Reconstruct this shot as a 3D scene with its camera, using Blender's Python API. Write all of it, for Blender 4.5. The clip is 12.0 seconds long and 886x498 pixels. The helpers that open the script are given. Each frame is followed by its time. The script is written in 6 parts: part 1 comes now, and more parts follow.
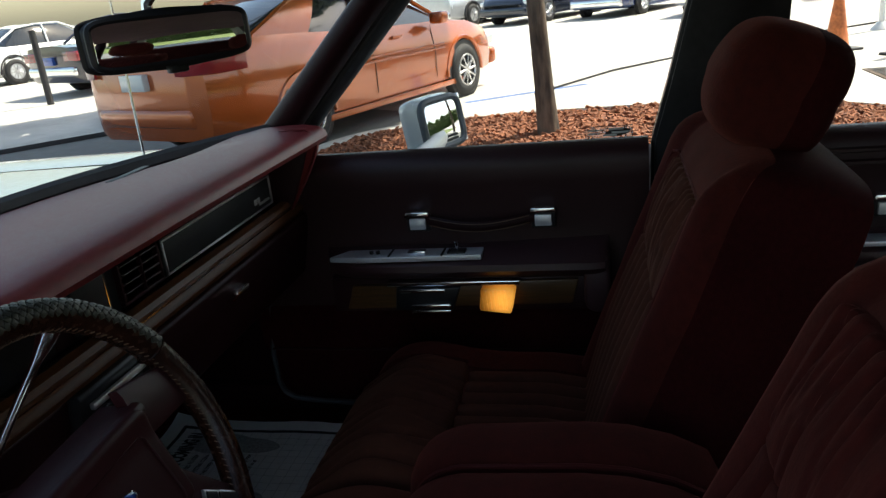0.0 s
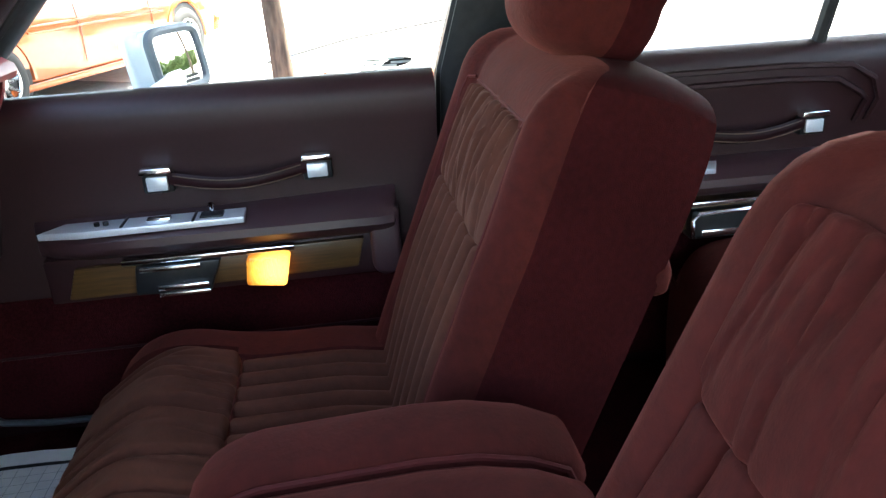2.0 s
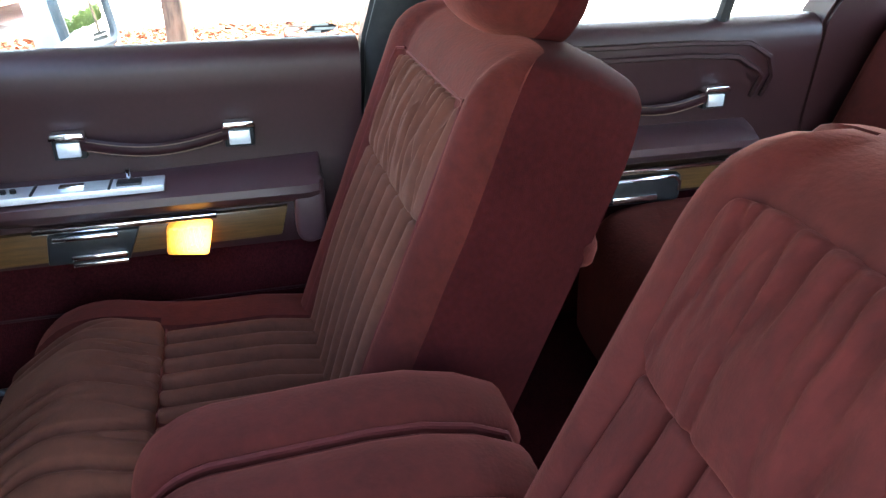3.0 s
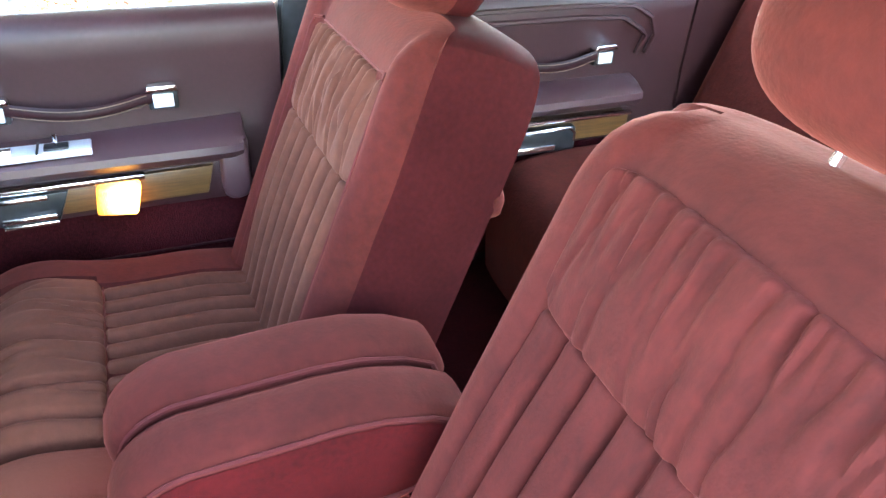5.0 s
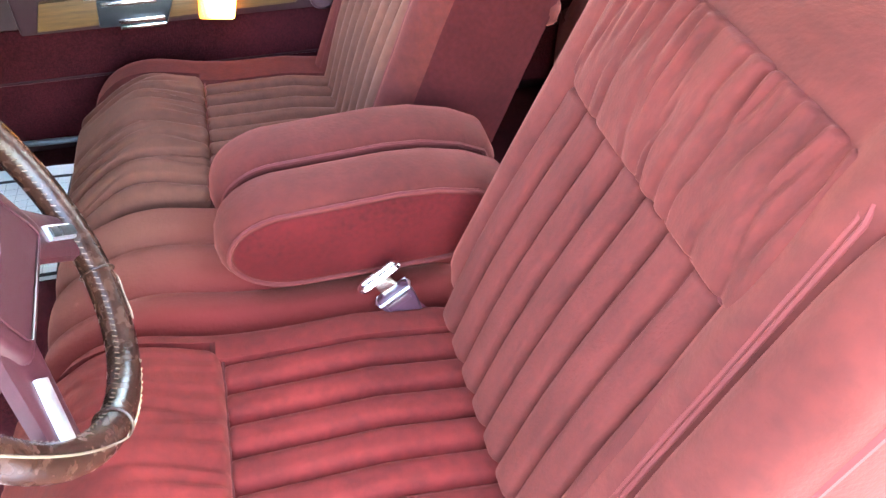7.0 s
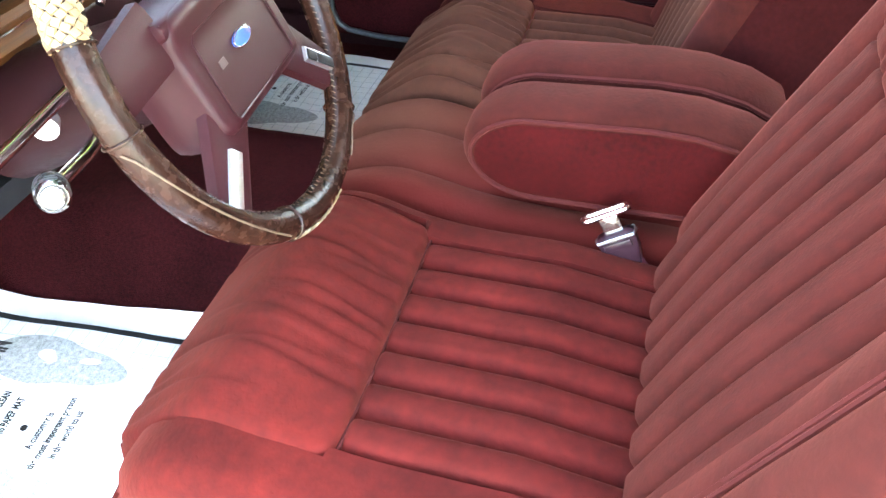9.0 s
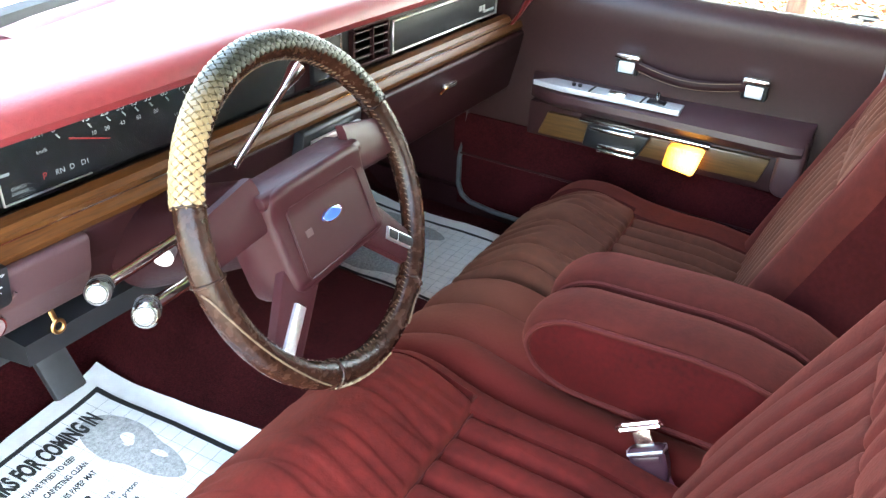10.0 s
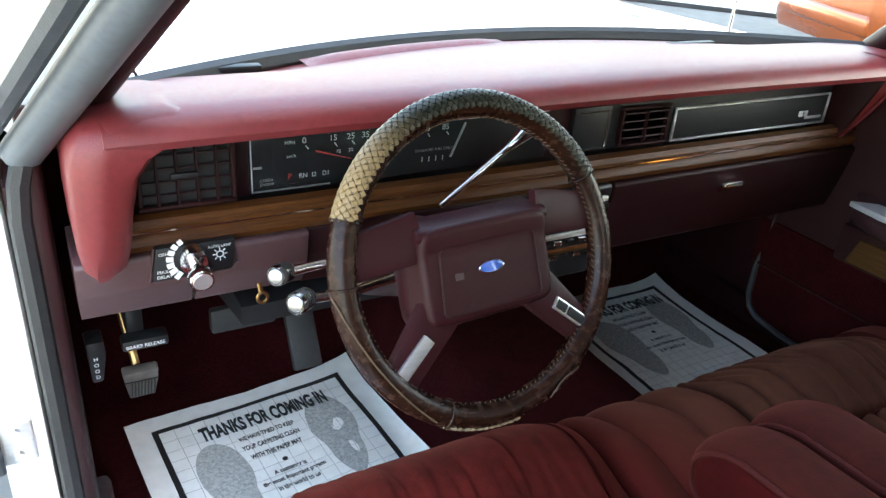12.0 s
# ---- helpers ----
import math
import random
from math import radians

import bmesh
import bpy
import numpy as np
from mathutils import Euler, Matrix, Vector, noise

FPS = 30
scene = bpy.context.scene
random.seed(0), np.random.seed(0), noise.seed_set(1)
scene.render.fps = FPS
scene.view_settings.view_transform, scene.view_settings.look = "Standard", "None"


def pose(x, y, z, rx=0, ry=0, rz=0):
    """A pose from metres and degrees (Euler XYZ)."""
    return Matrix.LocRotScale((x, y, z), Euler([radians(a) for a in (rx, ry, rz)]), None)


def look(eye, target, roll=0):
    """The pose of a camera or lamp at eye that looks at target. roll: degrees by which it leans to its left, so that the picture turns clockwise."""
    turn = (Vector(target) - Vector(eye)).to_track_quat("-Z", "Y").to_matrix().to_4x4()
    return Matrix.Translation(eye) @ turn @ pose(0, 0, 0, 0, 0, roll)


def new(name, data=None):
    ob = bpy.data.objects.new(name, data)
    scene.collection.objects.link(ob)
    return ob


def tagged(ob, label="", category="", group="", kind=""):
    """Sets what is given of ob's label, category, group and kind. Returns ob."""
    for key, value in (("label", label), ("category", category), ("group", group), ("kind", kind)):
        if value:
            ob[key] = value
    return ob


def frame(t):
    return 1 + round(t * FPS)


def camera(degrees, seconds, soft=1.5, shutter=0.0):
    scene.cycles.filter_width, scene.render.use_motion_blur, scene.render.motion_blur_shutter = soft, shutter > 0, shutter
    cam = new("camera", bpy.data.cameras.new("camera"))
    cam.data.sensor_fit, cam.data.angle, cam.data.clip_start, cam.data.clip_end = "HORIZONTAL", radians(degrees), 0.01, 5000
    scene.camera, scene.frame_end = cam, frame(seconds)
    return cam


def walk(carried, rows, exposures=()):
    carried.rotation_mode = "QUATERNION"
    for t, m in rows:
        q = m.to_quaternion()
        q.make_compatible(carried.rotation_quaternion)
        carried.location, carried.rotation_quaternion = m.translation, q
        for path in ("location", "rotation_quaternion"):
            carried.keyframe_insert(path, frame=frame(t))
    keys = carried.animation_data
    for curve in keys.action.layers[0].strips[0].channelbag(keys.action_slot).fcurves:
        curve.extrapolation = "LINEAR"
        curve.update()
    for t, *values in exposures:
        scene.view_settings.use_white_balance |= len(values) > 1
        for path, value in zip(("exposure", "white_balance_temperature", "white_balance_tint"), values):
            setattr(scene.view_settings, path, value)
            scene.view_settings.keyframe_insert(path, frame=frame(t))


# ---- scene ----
cam = camera(60.4, 12.0, soft=1.4)

PATH = [
    (0, (-0.857, -0.028, 1.117), (0.976, 0.424, 0.458), -6.2),
    (0.3, (-0.768, -0.007, 1.079), (1.117, 0.251, 0.461), -5.3),
    (0.5, (-0.732, 0.021, 1.055), (1.168, 0.153, 0.442), -4.2),
    (1, (-0.69, 0.049, 1.04), (1.189, -0.03, 0.361), -4.0),
    (1.5, (-0.665, 0.082, 1.008), (1.194, -0.1, 0.294), -3.4),
    (2, (-0.632, 0.065, 0.995), (1.204, -0.146, 0.23), -3.3),
    (2.5, (-0.617, 0.1, 1.018), (1.165, -0.227, 0.171), -1.8),
    (3, (-0.636, 0.116, 1.029), (1.099, -0.347, 0.149), -0.0),
    (3.2, (-0.641, 0.123, 1.031), (1.077, -0.403, 0.153), 0.6),
    (5, (-0.726, 0.175, 1.104), (0.858, -0.505, 0.09), 2.0),
    (5.5, (-0.765, 0.201, 1.083), (0.826, -0.436, 0.051), 3.9),
    (6, (-0.813, 0.192, 1.108), (0.714, -0.394, -0.043), 1.9),
    (6.5, (-0.861, 0.191, 1.118), (0.627, -0.324, -0.115), 1.1),
    (7, (-0.908, 0.19, 1.116), (0.533, -0.217, -0.21), 0.8),
    (7.2, (-0.929, 0.184, 1.102), (0.506, -0.163, -0.247), 0.6),
    (8.8, (-0.943, 0.066, 1.018), (0.381, 0.407, -0.437), -0.8),
    (9, (-0.953, 0.045, 1.02), (0.476, 0.482, -0.309), -1.8),
    (9.5, (-0.972, 0.009, 1.054), (0.589, 0.611, -0.042), 0.6),
    (10, (-0.974, -0.065, 1.107), (0.542, 0.764, 0.099), 3.2),
    (10.5, (-0.927, -0.153, 1.111), (0.448, 0.979, 0.203), 3.3),
    (11, (-0.852, -0.21, 1.123), (0.323, 1.159, 0.26), 4.0),
    (11.5, (-0.808, -0.229, 1.124), (0.205, 1.258, 0.251), 4.4),
    (12, (-0.819, -0.251, 1.12), (0.086, 1.291, 0.223), 4.5),
]
EXPOSURES = [(t, e, k, 6) for t, e, k in [(0, 1.0, 7100), (0.6, 1.75, 7100), (1.2, 2.5, 7000), (2.0, 3.8, 6800), (3.0, 4.65, 6700), (5.0, 5.98, 6700), (6.0, 6.63, 6750), (6.8, 6.62, 6800), (8.8, 5.78, 7700), (9.5, 5.6, 7700), (10.5, 4.85, 7700), (12, 3.75, 7700)]]
walk(cam, [(t, look(e, g, r)) for t, e, g, r in PATH], EXPOSURES)

# ---- light ----
world = bpy.data.worlds.new("world")
scene.world = world
world.use_nodes = True
wn = world.node_tree.nodes
sky = wn.new("ShaderNodeTexSky")
sky.sky_type = "NISHITA"
sky.sun_disc = False
sky.sun_elevation = radians(55)
sky.sun_rotation = radians(142)
sky.air_density = 1.2
sky.dust_density = 2.0
world.node_tree.links.new(sky.outputs[0], wn["Background"].inputs[0])
wn["Background"].inputs[1].default_value = 0.15
sun_data = bpy.data.lights.new("sun", "SUN")
sun_data.energy, sun_data.angle, sun_data.color = 5.0, radians(0.5), (1.0, 0.95, 0.88)
sun = new("sun", sun_data)
sun.matrix_world = look((3.5, -4.5, 8.2), (0, 0, 0))

# ---- mesh helpers ----
def part(name, bm, material, parent=None, label="", flat=False):
    me = bpy.data.meshes.new(name)
    bmesh.ops.recalc_face_normals(bm, faces=bm.faces)
    bm.to_mesh(me)
    bm.free()
    me.materials.append(material)
    me.polygons.foreach_set("use_smooth", [not flat] * len(me.polygons))
    if not flat:
        me.set_sharp_from_angle(angle=radians(42))
    ob = new(name, me)
    if parent:
        ob.parent = parent
        if parent.type == "EMPTY":
            ob.matrix_parent_inverse = Matrix.Translation(-parent.location)
    return tagged(ob, label)


def thing(name, at, label, category, group="", kind=""):
    ob = new(name)
    ob.location = at
    ob.empty_display_size = 0.05
    return tagged(ob, label, category, group, kind)


def box(x0, x1, y0, y1, z0, z1, bev=0.004, seg=2, bm=None, m=None):
    b = bmesh.new()
    bmesh.ops.create_cube(b, size=1)
    for v in b.verts:
        v.co = Vector((x0 + (v.co.x + .5) * (x1 - x0), y0 + (v.co.y + .5) * (y1 - y0), z0 + (v.co.z + .5) * (z1 - z0)))
    if bev:
        bmesh.ops.bevel(b, geom=b.edges[:], offset=bev, segments=seg, affect="EDGES", profile=0.5)
    if m:
        b.transform(m)
    return join(bm, b) if bm else b


def join(bm, other):
    me = bpy.data.meshes.new("tmp")
    other.to_mesh(me)
    other.free()
    bm.from_mesh(me)
    bpy.data.meshes.remove(me)
    return bm


def loft(rings, closed=True, caps=True, bm=None):
    bm = bm or bmesh.new()
    rows = [[bm.verts.new(p) for p in r] for r in rings]
    n = len(rows[0])
    for a, b in zip(rows, rows[1:]):
        for i in range(n if closed else n - 1):
            j = (i + 1) % n
            bm.faces.new((a[i], a[j], b[j], b[i]))
    if caps and closed:
        bm.faces.new(rows[0][::-1])
        bm.faces.new(rows[-1])
    return bm


def tube(path, r, n=10, closed=False, caps=True, bm=None, flat=1.0, up=None):
    pts = [Vector(p) for p in path]
    rs = r if isinstance(r, (list, tuple)) else [r] * len(pts)
    rings, prev = [], None
    for i, p in enumerate(pts):
        if closed:
            d = pts[(i + 1) % len(pts)] - pts[i - 1]
        else:
            d = pts[min(i + 1, len(pts) - 1)] - pts[max(i - 1, 0)]
        d.normalize()
        if prev is None:
            ref = Vector(up) if up else (Vector((0, 0, 1)) if abs(d.z) < .9 else Vector((1, 0, 0)))
        else:
            ref = prev
        a = (ref - d * ref.dot(d)).normalized()
        b = d.cross(a)
        prev = a
        rings.append([p + (a * math.cos(q) + b * math.sin(q) * flat) * rs[i] for q in (2 * math.pi * k / n for k in range(n))])
    if closed:
        rings.append(rings[0])
        bm2 = loft(rings, True, False, bm)
        bmesh.ops.remove_doubles(bm2, verts=bm2.verts, dist=1e-5)
        return bm2
    return loft(rings, True, caps, bm)


def prism(profile, x0, x1, axis="x", bev=0.0, seg=2, bm=None, m=None):
    def at(p, h):
        return {"x": (h, p[0], p[1]), "y": (p[0], h, p[1]), "z": (p[0], p[1], h)}[axis]
    b = loft([[at(p, x0) for p in profile], [at(p, x1) for p in profile]])
    if bev:
        bmesh.ops.bevel(b, geom=b.edges[:], offset=bev, segments=seg, affect="EDGES", profile=0.5)
    if m:
        b.transform(m)
    return join(bm, b) if bm else b


def sheet(fn, nu, nv, bm=None):
    bm = bm or bmesh.new()
    rows = [[bm.verts.new(fn(i / nu, j / nv)) for i in range(nu + 1)] for j in range(nv + 1)]
    for a, b in zip(rows, rows[1:]):
        for i in range(nu):
            bm.faces.new((a[i], a[i + 1], b[i + 1], b[i]))
    return bm


def edge_steps(n, share):
    """Steps from -1 to 1 that crowd towards both ends."""
    inner = np.linspace(-1 + share, 1 - share, n)
    ends = [1 - share + share * math.sin(q) for q in np.linspace(0, math.pi / 2, 7)[1:]]
    return [-e for e in ends[::-1]] + list(inner) + ends


def pad(x0, x1, y0, y1, zb, top, r, nx=40, ny=40, k=0.06, m=None, r2=None, bulge=0.006):
    """A stuffed pad: top(x, y) is its face, r the rounding of its edges, zb its underside, k the rounding of its corners."""
    r2 = r2 or r
    hx, hy, cx, cy = (x1 - x0) / 2, (y1 - y0) / 2, (x0 + x1) / 2, (y0 + y1) / 2
    us, vs = edge_steps(nx, r / hx), edge_steps(ny, r2 / hy)
    bm = bmesh.new()
    rows = []
    for v in vs:
        row = []
        for u in us:
            x = cx + hx * u * (1 - k * abs(v) ** 8)
            y = cy + hy * v * (1 - k * (hx / hy) * abs(u) ** 8)
            du, dv = max(0, (abs(u) - 1) * hx / r + 1), max(0, (abs(v) - 1) * hy / r2 + 1)
            q = min(1, math.hypot(du, dv))
            drop = 1 - math.sqrt(max(0, 1 - q * q))
            row.append(bm.verts.new((x, y, top(x, y) - drop * r)))
        rows.append(row)
    for a, b in zip(rows, rows[1:]):
        for i in range(len(us) - 1):
            bm.faces.new((a[i], a[i + 1], b[i + 1], b[i]))
    ring = rows[0][:-1] + [r_[-1] for r_ in rows[:-1]] + rows[-1][:0:-1] + [r_[0] for r_ in rows[:0:-1]]
    last = ring
    for s in (0.25, 0.5, 0.75, 1.0):
        nxt = []
        for v in ring:
            out = Vector((v.co.x - cx, v.co.y - cy, 0)).normalized() * bulge * math.sin(math.pi * s)
            nxt.append(bm.verts.new((v.co.x + out.x, v.co.y + out.y, v.co.z + (zb - v.co.z) * s)))
        for i in range(len(ring)):
            j = (i + 1) % len(ring)
            bm.faces.new((last[i], last[j], nxt[j], nxt[i]))
        last = nxt
    bm.faces.new(last)
    if m:
        bm.transform(m)
    return bm


def wob(x, y, z=0.0):
    return noise.noise(Vector((x, y, z)))


def words(text, size, m, material, parent, wide=1.0, bold=0.0, name="lettering", fit_to=None, align="LEFT", drape=None):
    cu = bpy.data.curves.new("font", "FONT")
    cu.body, cu.size, cu.offset, cu.align_x = text, size, bold, align
    tmp = new("font", cu)
    dg = bpy.context.evaluated_depsgraph_get()
    me = bpy.data.meshes.new_from_object(tmp.evaluated_get(dg))
    bpy.data.objects.remove(tmp)
    bm = bmesh.new()
    bm.from_mesh(me)
    bpy.data.meshes.remove(me)
    for v in bm.verts:
        v.co.x *= wide
    bm.transform(m)
    if drape:
        for v in bm.verts:
            v.co = drape(v.co)
    return part(name, bm, material, parent, flat=True)


# ---- materials ----
def mat(name, col, rough=0.5, metal=0.0, var=0.12, big=3.0, fine=60.0, bump=0.1, bump_scale=300.0, sheen=0.0, coat=0.0,
        col2=None, spec=0.5, sheen_tint=(1.0, 0.26, 0.19), stretch=None, rough_var=0.1, emit=None):
    ma = bpy.data.materials.new(name)
    ma.use_nodes = True
    nt = ma.node_tree
    N, L = nt.nodes, nt.links
    bs = N["Principled BSDF"]
    tc = N.new("ShaderNodeTexCoord")
    mp = N.new("ShaderNodeMapping")
    L.new(tc.outputs["Object"], mp.inputs[0])
    if stretch:
        mp.inputs["Scale"].default_value = stretch
    n1, n2 = N.new("ShaderNodeTexNoise"), N.new("ShaderNodeTexNoise")
    for n, s, d in ((n1, big, 4), (n2, fine, 6)):
        n.inputs["Scale"].default_value, n.inputs["Detail"].default_value = s, d
        L.new(mp.outputs[0], n.inputs["Vector"])
    ad = N.new("ShaderNodeMath")
    ad.operation = "ADD"
    L.new(n1.outputs[0], ad.inputs[0])
    L.new(n2.outputs[0], ad.inputs[1])
    ra = N.new("ShaderNodeMapRange")
    ra.inputs["From Min"].default_value, ra.inputs["From Max"].default_value = 0.7, 1.3
    L.new(ad.outputs[0], ra.inputs[0])
    mx = N.new("ShaderNodeMix")
    mx.data_type = "RGBA"
    c2 = col2 or tuple(c * (1 - var * 2) for c in col)
    c1 = col if col2 else tuple(min(1, c * (1 + var)) for c in col)
    mx.inputs["A"].default_value, mx.inputs["B"].default_value = (*c2, 1), (*c1, 1)
    L.new(ra.outputs[0], mx.inputs["Factor"])
    L.new(mx.outputs["Result"], bs.inputs["Base Color"])
    rr = N.new("ShaderNodeMapRange")
    rr.inputs["To Min"].default_value, rr.inputs["To Max"].default_value = max(0, rough - rough_var), min(1, rough + rough_var)
    L.new(n2.outputs[0], rr.inputs[0])
    L.new(rr.outputs[0], bs.inputs["Roughness"])
    bs.inputs["Metallic"].default_value = metal
    bs.inputs["Specular IOR Level"].default_value = spec
    if bump:
        n3 = N.new("ShaderNodeTexNoise")
        n3.inputs["Scale"].default_value, n3.inputs["Detail"].default_value = bump_scale, 3
        L.new(mp.outputs[0], n3.inputs["Vector"])
        bu = N.new("ShaderNodeBump")
        bu.inputs["Strength"].default_value, bu.inputs["Distance"].default_value = bump, 0.002
        L.new(n3.outputs[0], bu.inputs["Height"])
        L.new(bu.outputs[0], bs.inputs["Normal"])
    if sheen:
        bs.inputs["Sheen Weight"].default_value, bs.inputs["Sheen Roughness"].default_value = sheen, 0.5
        bs.inputs["Sheen Tint"].default_value = (*sheen_tint, 1)
    if coat:
        bs.inputs["Coat Weight"].default_value, bs.inputs["Coat Roughness"].default_value = coat, 0.06
    if emit:
        bs.inputs["Emission Color"].default_value, bs.inputs["Emission Strength"].default_value = (*emit[:3], 1), emit[3]
    return ma


def glass(name, tint=(0.9, 0.95, 0.93), rough=0.0):
    ma = bpy.data.materials.new(name)
    ma.use_nodes = True
    nt = ma.node_tree
    N, L = nt.nodes, nt.links
    N.remove(N["Principled BSDF"])
    tr, gl, mx, fr = N.new("ShaderNodeBsdfTransparent"), N.new("ShaderNodeBsdfGlossy"), N.new("ShaderNodeMixShader"), N.new("ShaderNodeLayerWeight")
    pw, sc = N.new("ShaderNodeMath"), N.new("ShaderNodeMath")
    pw.operation, sc.operation = "POWER", "MULTIPLY_ADD"
    pw.inputs[1].default_value, sc.inputs[1].default_value, sc.inputs[2].default_value = 4.0, 0.16, 0.025
    fr.inputs[0].default_value = 0.5
    tr.inputs[0].default_value = (*tint, 1)
    gl.inputs["Roughness"].default_value = 0.02 + rough
    L.new(fr.outputs["Facing"], pw.inputs[0])
    L.new(pw.outputs[0], sc.inputs[0])
    L.new(sc.outputs[0], mx.inputs[0])
    L.new(tr.outputs[0], mx.inputs[1])
    L.new(gl.outputs[0], mx.inputs[2])
    L.new(mx.outputs[0], N["Material Output"].inputs[0])
    return ma


VELOUR = mat("red velour", (0.047, 0.0074, 0.0057), 0.9, var=0.19, big=8, fine=60, bump=0.30, bump_scale=170, sheen=0.13, spec=0.10)
VELOUR_DEEP = mat("deep red velour", (0.078, 0.0070, 0.0055), 0.9, var=0.20, big=9, fine=60, bump=0.30, bump_scale=170, sheen=0.14, spec=0.10)
VELOUR_RIB = mat("ribbed red velour", (0.046, 0.0070, 0.0055), 0.9, var=0.19, big=10, fine=60, bump=0.30, bump_scale=170, stretch=(2.2, 0.9, 1.3), sheen=0.09, spec=0.10)
VELOUR_TAN = mat("tan-red ribbed velour", (0.074, 0.0230, 0.0142), 0.9, var=0.13, big=9, fine=60, bump=0.30, bump_scale=170, sheen=0.11, sheen_tint=(1.0, 0.46, 0.30), spec=0.12)
PIPING = mat("red piping", (0.060, 0.0065, 0.0058), 0.8, var=0.1, bump=0.1, sheen=0.12, spec=0.2)
CARPET = mat("maroon carpet", (0.030, 0.0042, 0.0055), 1.0, var=0.35, big=6, fine=240, bump=1.0, bump_scale=420, sheen=0.04, spec=0.05)
VINYL_RED = mat("red padded vinyl", (0.175, 0.022, 0.025), 0.40, var=0.10, big=4, fine=120, bump=0.28, bump_scale=700, spec=0.4)
VINYL = mat("maroon vinyl", (0.028, 0.0085, 0.0100), 0.44, var=0.12, big=4, fine=120, bump=0.25, bump_scale=700, spec=0.32)
VINYL_GLOSS = mat("glossy maroon vinyl", (0.048, 0.0190, 0.0220), 0.42, var=0.08, big=4, fine=120, bump=0.04, bump_scale=500, spec=0.6)
VINYL_DARK = mat("dark maroon plastic", (0.020, 0.0052, 0.0064), 0.45, var=0.12, big=5, fine=150, bump=0.18, bump_scale=800, spec=0.16)
HUB = mat("maroon moulded plastic", (0.032, 0.0068, 0.0088), 0.42, var=0.10, big=5, fine=150, bump=0.12, bump_scale=900, spec=0.17)
PLASTIC = mat("mauve hard plastic", (0.064, 0.029, 0.032), 0.5, var=0.08, big=5, fine=150, bump=0.12, bump_scale=900)
BLACK = mat("black plastic", (0.014, 0.014, 0.016), 0.40, var=0.2, bump=0.08, bump_scale=900, spec=0.3)
FASCIA = mat("dark grey fascia", (0.017, 0.017, 0.018), 0.45, var=0.15, stretch=(1, 1, 40), bump=0.1, spec=0.25)
RUBBER = mat("black rubber", (0.02, 0.02, 0.022), 0.6, var=0.2, bump=0.2)
# Grey instead of black: the sky's sheen on the pillar strips is in this colour.
RUBBER_GREY = mat("blue-grey rubber", (0.045, 0.052, 0.060), 0.36, var=0.2, bump=0.15)
CHROME = mat("chrome", (0.88, 0.88, 0.89), 0.16, metal=1.0, var=0.05, bump=0.0, rough_var=0.06)
SATIN = mat("brushed aluminium", (0.80, 0.81, 0.82), 0.42, metal=1.0, var=0.06, bump=0.05, stretch=(4, 90, 90))
WOOD = mat("woodgrain trim", (0.098, 0.034, 0.009), 0.4, var=0.2, col2=(0.038, 0.012, 0.0045), big=6, fine=26, stretch=(1.2, 22, 30), bump=0.05, spec=0.15)
WOODDOOR = mat("woodgrain door trim", (0.115, 0.056, 0.017), 0.36, var=0.2, col2=(0.050, 0.022, 0.008), big=6, fine=26, stretch=(22, 1.2, 30), bump=0.05, coat=0.2)
LEATHER = mat("dark brown leather", (0.026, 0.0095, 0.0060), 0.26, var=0.3, big=14, fine=90, bump=0.2, bump_scale=420, spec=0.2)
LEATHER_MID = mat("worn braided leather", (0.21, 0.15, 0.08), 0.42, var=0.25, big=30, fine=200, bump=0.2, bump_scale=600)
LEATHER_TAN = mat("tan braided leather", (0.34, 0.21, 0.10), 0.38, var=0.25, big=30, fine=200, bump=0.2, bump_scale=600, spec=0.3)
THREAD = mat("tan thread", (0.11, 0.065, 0.038), 0.7, bump=0.0)
PLATE = mat("bright aluminium plate", (0.74, 0.76, 0.78), 0.38, metal=0.5, var=0.05, bump=0.05, stretch=(90, 4, 90))
WHITE_PAINT = mat("white car paint", (0.78, 0.79, 0.78), 0.22, var=0.03, bump=0.0, coat=0.7)
WHITE_INK = mat("white lettering", (0.75, 0.75, 0.74), 0.5, var=0.03, bump=0.0)
RED_INK = mat("red pointer", (0.65, 0.05, 0.04), 0.5, var=0.03, bump=0.0)
INK = mat("black print", (0.015, 0.015, 0.016), 0.7, var=0.2, bump=0.0)
PAPER = mat("white paper", (0.90, 0.90, 0.87), 0.75, var=0.04, big=5, fine=40, bump=0.3, bump_scale=30)
GRIDINK = mat("grey print", (0.45, 0.46, 0.45), 0.8, var=0.1, bump=0.0)
FOOTINK = mat("speckled grey print", (0.60, 0.61, 0.59), 0.8, col2=(0.24, 0.25, 0.24), big=160, fine=500, bump=0.0)
CLEAR = glass("window glass", (0.93, 0.96, 0.95))
LENS = glass("instrument lens", (0.85, 0.87, 0.88))
MIRROR = mat("mirror silver", (0.85, 0.86, 0.87), 0.03, metal=1.0, var=0.01, bump=0.0, rough_var=0.01)
AMBER = mat("lit amber lens", (0.85, 0.38, 0.05), 0.3, var=0.1, bump=0.6, bump_scale=260, emit=(1.0, 0.36, 0.03, 0.10))
BELT = mat("maroon belt webbing", (0.16, 0.035, 0.05), 0.6, var=0.15, bump=0.4, bump_scale=500)
BLUE = mat("blue enamel", (0.03, 0.09, 0.38), 0.25, var=0.05, bump=0.0, coat=0.6)
BROWNPEDAL = mat("worn pedal rubber", (0.10, 0.085, 0.075), 0.6, var=0.25, bump=0.3)
